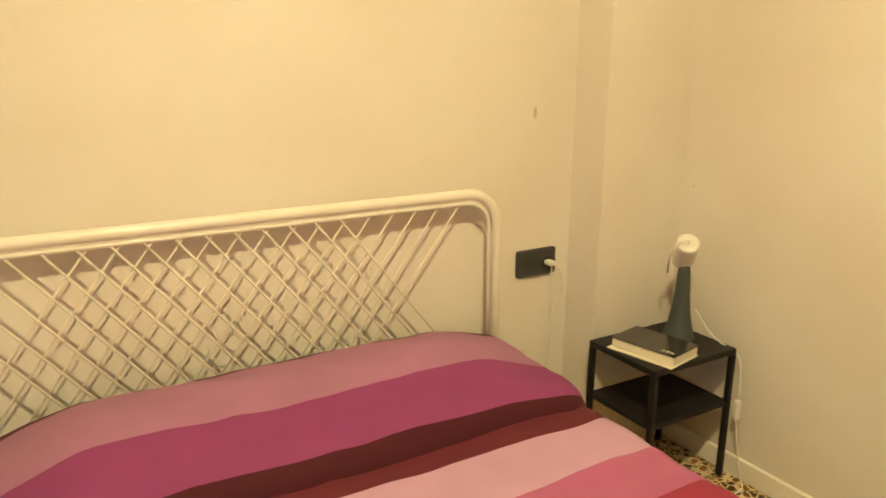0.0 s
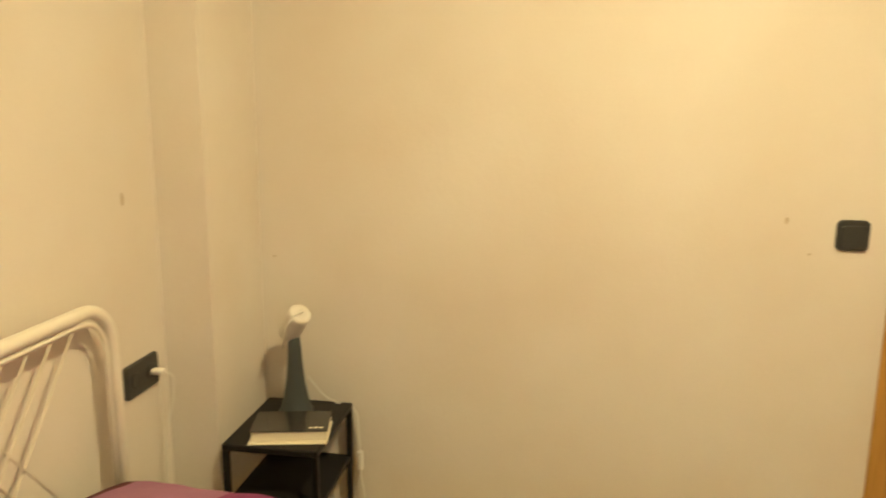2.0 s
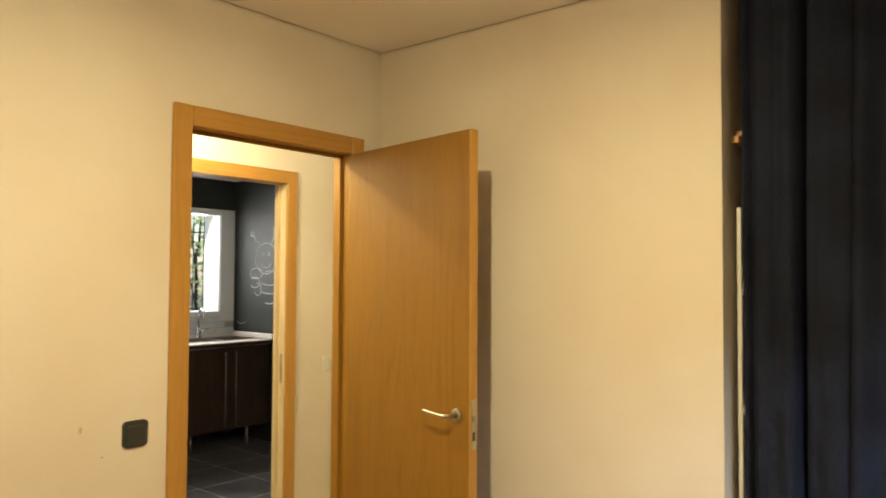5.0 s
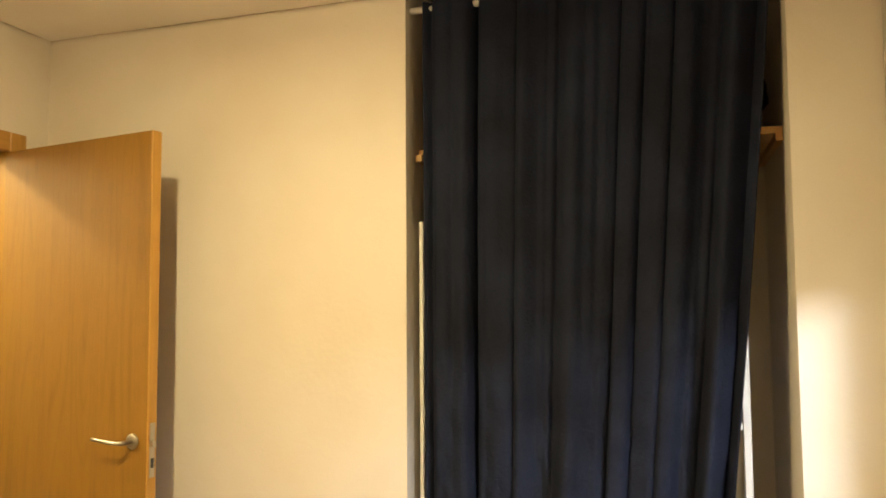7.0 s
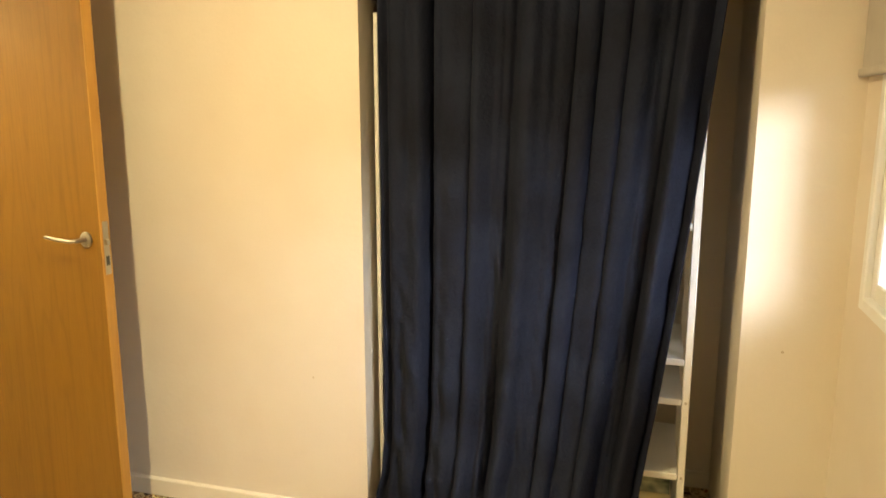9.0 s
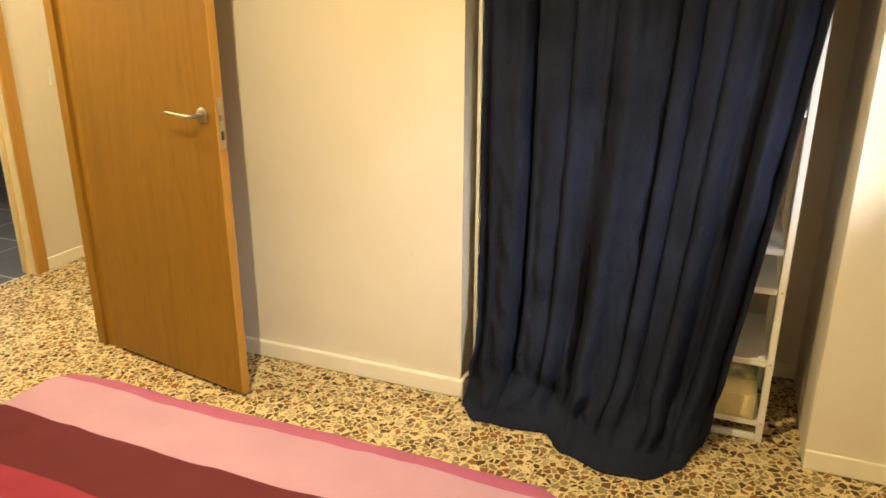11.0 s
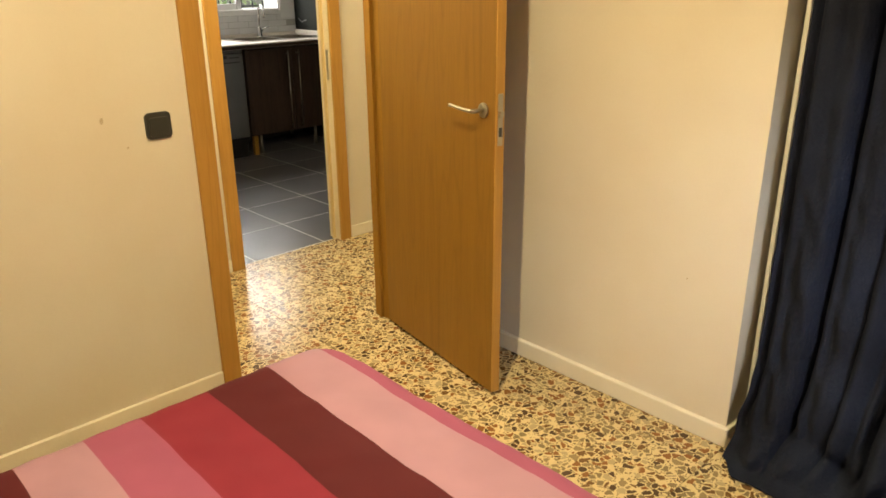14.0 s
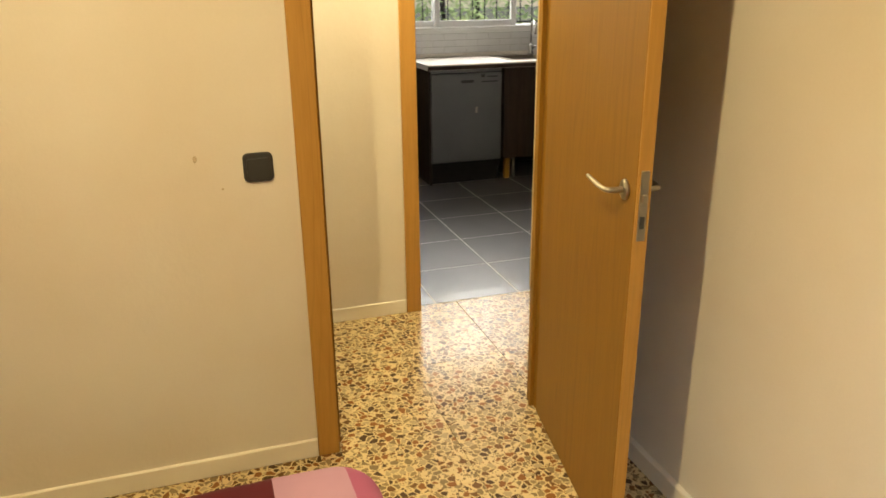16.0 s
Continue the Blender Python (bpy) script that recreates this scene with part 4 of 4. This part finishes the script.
# splash-back tiles between worktop and window
splash = structure("splashback", [(KX1 - 0.006, KX1, K_S, KW_N, WT + 0.03, KW_B - 0.031)], MORTAR, "white glazed tile splashback under the window", "wall")
tw, th = 0.2, (KW_B - 0.031 - WT - 0.03) / 3
smesh = mesh_of("wall_tile", B(-0.005, 0, -tw / 2 + 0.0015, tw / 2 - 0.0015, -th / 2 + 0.0015, th / 2 - 0.0015, bevel=0.001), WHITETILE)
for r in range(3):
    for k in range(10):
        y = K_S + tw * (k + 0.5 + 0.5 * (r % 2))
        if y + tw / 2 < KW_N:
            t = new("wall_tile", smesh)
            t.parent = splash
            t.location = (KX1 - 0.006, y, WT + 0.03 + th * (r + 0.5))

# base units
CF = 3.33
cab = thing("sink_cabinet", (0, 0, 0), "dark brown sink cabinet with two doors and long bar handles", "cabinet")
part("body", B(CF + 0.02, KX1 - 0.02, K_S + 0.01, -1.06, 0.17, WT - 0.05), WENGE, cab)
for y0, y1, hy in ((K_S + 0.012, -1.515, -1.566), (-1.511, -1.062, -1.46)):
    d = part("door", B(CF, CF + 0.019, y0, y1, 0.172, WT - 0.055, bevel=0.002), WENGE, cab)
    part("handle", tube(bmesh.new(), [(CF - 0.024, hy, 0.20), (CF - 0.024, hy, 0.86)], 0.005, 8), STEEL, d, "long steel bar handle")
    for z in (0.22, 0.84):
        part("handle_post", tube(bmesh.new(), [(CF - 0.024, hy, z), (CF, hy, z)], 0.004, 6), STEEL, d)
part("wooden_foot", B(CF + 0.015, CF + 0.06, -1.125, -1.085, 0, 0.168, bevel=0.003), OAK, cab, "brown wooden foot block")
for y in (-1.75, -1.18):
    for x in (CF + 0.07, KX1 - 0.12):
        part("leg", tube(bmesh.new(), [(x, y, 0), (x, y, 0.17)], [0.018, 0.014], 10), STEEL, cab, "steel foot")

dish = thing("dishwasher", (0, 0, 0), "grey front-loading dishwasher under the worktop", "dishwasher")
part("body", B(CF + 0.02, KX1 - 0.03, -1.035, -0.435, 0.11, WT - 0.045), BLACKMETAL, dish)
part("door", B(CF - 0.03, CF + 0.02, -1.025, -0.440, 0.180, 0.876, bevel=0.004), APPLIANCE, dish)
part("top_strip", B(CF - 0.028, CF + 0.02, -1.025, -0.440, 0.880, 0.904, bevel=0.003), APPLIANCE, dish)
part("handle_recess", B(CF - 0.033, CF - 0.029, -0.790, -0.685, 0.800, 0.822, bevel=0.002), DARKPLASTIC, dish, "dark grip recess")
part("badge", B(CF - 0.033, CF - 0.030, -0.880, -0.850, 0.838, 0.862), DARKPLASTIC, dish)
for z0 in (0.800, 0.838):
    part("display", B(CF - 0.0325, CF - 0.029, -0.990, -0.850 if z0 < 0.83 else -0.900, z0, z0 + 0.010), DARKPLASTIC, dish, "dark control strip")
part("latch_mark", B(CF - 0.0325, CF - 0.029, -0.822, -0.804, 0.565, 0.612), STEEL, dish)
part("plinth", B(CF + 0.03, CF + 0.05, -1.025, -0.440, 0.0, 0.17), BLACKMETAL, dish)
side = solid("end_panel", B(CF - 0.01, KX1 - 0.02, -0.448, -0.428, 0, WT - 0.045, bevel=0.002), WENGE, "dark brown end panel beside the dishwasher", "panel")

SY0, SY1, SX0, SX1 = -1.90, -1.16, 3.44, 3.84
bm = bmesh.new()
for q in ((CF - 0.05, SX0, K_S + 0.001, -0.41), (SX1, KX1 - 0.007, K_S + 0.001, -0.41), (SX0, SX1, K_S + 0.001, SY0), (SX0, SX1, SY1, -0.41)):
    box(bm, *q, WT - 0.04, WT)
worktop = solid("worktop", bm, WORKTOP, "pale speckled kitchen worktop with low upstands", "worktop")
part("front_edge", B(CF - 0.054, CF - 0.0502, K_S + 0.001, -0.41, WT - 0.038, WT - 0.010), WENGE, worktop, "dark front edging")
part("upstand", B(KX1 - 0.026, KX1 - 0.0065, K_S + 0.021, -0.41, WT, WT + 0.03, bevel=0.003), WORKTOP, worktop)
part("upstand", B(CF - 0.05, KX1 - 0.0065, K_S + 0.001, K_S + 0.02, WT, WT + 0.045, bevel=0.003), WORKTOP, worktop)

sink = thing("double_sink", (0, 0, 0), "stainless steel double bowl sink set into the worktop", "sink")
bm = bmesh.new()
mid = (SY0 + SY1) / 2
for q in ((SX0 - 0.02, SX0 + 0.02, SY0 - 0.02, SY1 + 0.02), (SX1 - 0.06, SX1 + 0.02, SY0 - 0.02, SY1 + 0.02), (SX0 + 0.02, SX1 - 0.06, SY0 - 0.02, SY0 + 0.02), (SX0 + 0.02, SX1 - 0.06, SY1 - 0.02, SY1 + 0.02), (SX0 + 0.02, SX1 - 0.06, mid - 0.02, mid + 0.02)):
    box(bm, *q, WT + 0.0005, WT + 0.005)
part("rim", bm, STEEL, sink)
for y0, y1 in ((SY0 + 0.02, mid - 0.02), (mid + 0.02, SY1 - 0.02)):
    bm = bmesh.new()
    x0, x1, zb = SX0 + 0.02, SX1 - 0.06, WT - 0.17
    for q in ((x0, x1, y0, y1, zb - 0.002, zb), (x0 - 0.002, x0, y0, y1, zb, WT), (x1, x1 + 0.002, y0, y1, zb, WT), (x0, x1, y0 - 0.002, y0, zb, WT), (x0, x1, y1, y1 + 0.002, zb, WT)):
        box(bm, *q)
    part("bowl", bm, STEEL, sink)
tap = thing("kitchen_tap", (3.81, -1.50, WT + 0.005), "chrome gooseneck kitchen tap with a single lever", "tap")
part("base", lathe(bmesh.new(), [(0.026, 0), (0.026, 0.01), (0.02, 0.02), (0.02, 0.075), (0.014, 0.085)], sides=20), CHROME, tap)
arc = [(0, 0, 0.08), (0, 0, 0.2)] + [(-0.055 + 0.055 * math.cos(a * math.pi / 10), 0.01 * a / 10, 0.2 + 0.07 * math.sin(a * math.pi / 10)) for a in range(1, 11)] + [(-0.112, 0.012, 0.17)]
part("spout", tube(bmesh.new(), arc, 0.0095, 12), CHROME, tap)
part("lever", tube(bmesh.new(), [(0, -0.02, 0.05), (-0.01, -0.05, 0.075), (-0.02, -0.085, 0.085)], [0.009, 0.007, 0.005], 10), CHROME, tap)

# chalk drawing: rings and loops in chalk on the board
drawing = thing("chalk_drawing", (0, K_S, 0), "child's white chalk doodle of round loops on the black wall", "drawing")


def chalk(points, r=0.007, closed=False):
    pts = [(x, 0.001 + 0.001 * math.sin(37 * x + 21 * z), z) for x, z in points]
    bm = tube(bmesh.new(), pts, r, 5, closed)
    bmesh.ops.scale(bm, vec=(1, 0.15, 1), verts=bm.verts)
    part("stroke", bm, CHALK, drawing)


def smooth_flat(points):
    return [(p.x, p.z) for p in smooth([(x, 0, z) for x, z in points], 5)]


def ring_at(cx, cz, rx, rz, a0=0, a1=360, n=26):
    return [(cx + rx * math.cos(radians(a0 + (a1 - a0) * k / n)), cz + rz * math.sin(radians(a0 + (a1 - a0) * k / n))) for k in range(n + 1)]


chalk(ring_at(3.41, 1.69, 0.165, 0.145), 0.006)
chalk(ring_at(3.36, 1.42, 0.17, 0.155, 70, 290), 0.006)
chalk(ring_at(3.56, 1.55, 0.095, 0.05, 20, 370), 0.006)
chalk(ring_at(3.58, 1.465, 0.075, 0.05, 40, 330), 0.006)
chalk(ring_at(3.53, 1.40, 0.05, 0.06, 60, 340), 0.005)
chalk(smooth_flat([(3.50, 1.80), (3.56, 1.85), (3.60, 1.90)]) + ring_at(3.625, 1.925, 0.028, 0.024), 0.006)
chalk(smooth_flat([(3.33, 1.83), (3.30, 1.90), (3.305, 1.98)]), 0.006)
chalk(ring_at(3.41, 1.67, 0.085, 0.065, 205, 335), 0.005)
chalk(ring_at(3.46, 1.735, 0.010, 0.016), 0.004)
chalk(ring_at(3.37, 1.735, 0.010, 0.016), 0.004)
chalk(ring_at(3.36, 1.49, 0.13, 0.05, 190, 330), 0.005)
chalk(ring_at(3.36, 1.41, 0.14, 0.05, 190, 330), 0.005)
chalk([(3.86, 1.09), (3.80, 1.06), (3.72, 1.085)], 0.004)

# ---- outside ----
solid("ground", B(-60, 60, -60, 60, -0.35, -0.30), GROUNDM, "bare garden soil", "ground", "structure")


def foliage(name, centres, count, spread, seed):
    """Many small leaves about several limbs."""
    rnd = random.Random(seed)
    verts, faces = [], []
    for _ in range(count):
        c = Vector(rnd.choice(centres)) + Vector((rnd.gauss(0, spread), rnd.gauss(0, spread), rnd.gauss(0, spread)))
        s = rnd.uniform(0.035, 0.075)
        m = Euler((rnd.uniform(-1, 1), rnd.uniform(-1, 1), rnd.uniform(0, 6.28))).to_matrix()
        i = len(verts)
        for q in ((-1, 0, 0), (-0.2, 0.42, 0.12), (1, 0, 0), (-0.2, -0.42, 0.12)):
            verts.append(c + m @ (Vector(q) * s))
        faces.append((i, i + 1, i + 2, i + 3))
    me = bpy.data.meshes.new(name)
    me.from_pydata(verts, [], faces)
    me.materials.append(LEAFM)
    return me


for k in range(7):
    cx, cy = 6.2 + 0.7 * (k % 3), -4.4 + k * 0.95
    shrub = thing("garden_shrub", (cx, cy, -0.3), "tall leafy green garden shrub in sunlight", "shrub", "shrubs outside the kitchen")
    limbs = [(0.25 * math.cos(a * 1.7), 0.3 * math.sin(a * 2.3), 0.7 + 0.32 * a) for a in range(9)]
    part("trunk", tube(bmesh.new(), [(0, 0, 0), (0.04, 0.02, 0.9), (0.0, 0.06, 2.2)], [0.05, 0.035, 0.015], 8), WENGE, shrub)
    for a in range(0, 9, 2):
        part("limb", tube(bmesh.new(), [(0.02, 0.02, 0.5 + 0.2 * a), limbs[a]], [0.02, 0.008], 6), WENGE, shrub)
    crown = new("crown", foliage("crown", limbs, 1300, 0.24, 40 + k))
    crown.parent = shrub

# ---- floor tiles, last ----
floor = structure("floor", [(W - 0.2, KX0 - 0.06, -0.1, N + 0.15, -0.1, -0.004), (CL_W - 0.1, CL_E + 0.1, CL_BACK - 0.1, -0.1, -0.1, -0.004), (0, KX0 - 0.06, -1.4, -0.1, -0.1, -0.004)], GROUT, "polished cream terrazzo floor with dark stone chips", "floor")
T = 0.4
tile_mesh = mesh_of("terrazzo_tile", B(-T / 2 + 0.0008, T / 2 - 0.0008, -T / 2 + 0.0008, T / 2 - 0.0008, -0.02, 0.0, bevel=0.0008), TERRAZZO)
for i in range(-10, 3):
    for j in range(-3, 8):
        cx, cy = 0.885 - 0.2 + i * T, 0.135 + 0.2 + (j - 1) * T
        if not (W - 0.2 < cx < 0.9 and -1.4 < cy < N + 0.2) or (cx < -0.1 and cy < -0.2 and not (cy > CL_BACK - 0.2 and CL_W - 0.15 < cx < CL_E + 0.15)):
            continue
        t = new("tile", tile_mesh)
        t.parent = floor
        t.location = (cx, cy, random.uniform(-0.0003, 0.0))
strip = mesh_of("terrazzo_strip", B(-0.0976, 0.0976, -T / 2 + 0.0008, T / 2 - 0.0008, -0.02, 0.0, bevel=0.0008), TERRAZZO)
for j in range(-3, 8):
    t = new("tile", strip)
    t.parent = floor
    t.location = (0.983, 0.335 + (j - 1) * T, 0)
kfloor = structure("floor_kitchen", [(KX0 - 0.06, KX1 + 0.1, K_S - 0.1, 1.6, -0.1, -0.0006)], SLATEGROUT, "dark grey stone tile floor with pale joints", "floor")
KT = 0.455
ktile = mesh_of("slate_tile", B(-KT / 2 + 0.0038, KT / 2 - 0.0038, -KT / 2 + 0.0038, KT / 2 - 0.0038, -0.02, 0.0, bevel=0.0006), SLATE)
for i in range(7):
    for j in range(8):
        t = new("tile", ktile)
        t.parent = kfloor
        t.location = (1.085 + KT / 2 + i * KT, -0.215 + KT / 2 + (j - 4) * KT, random.uniform(-0.0004, 0))
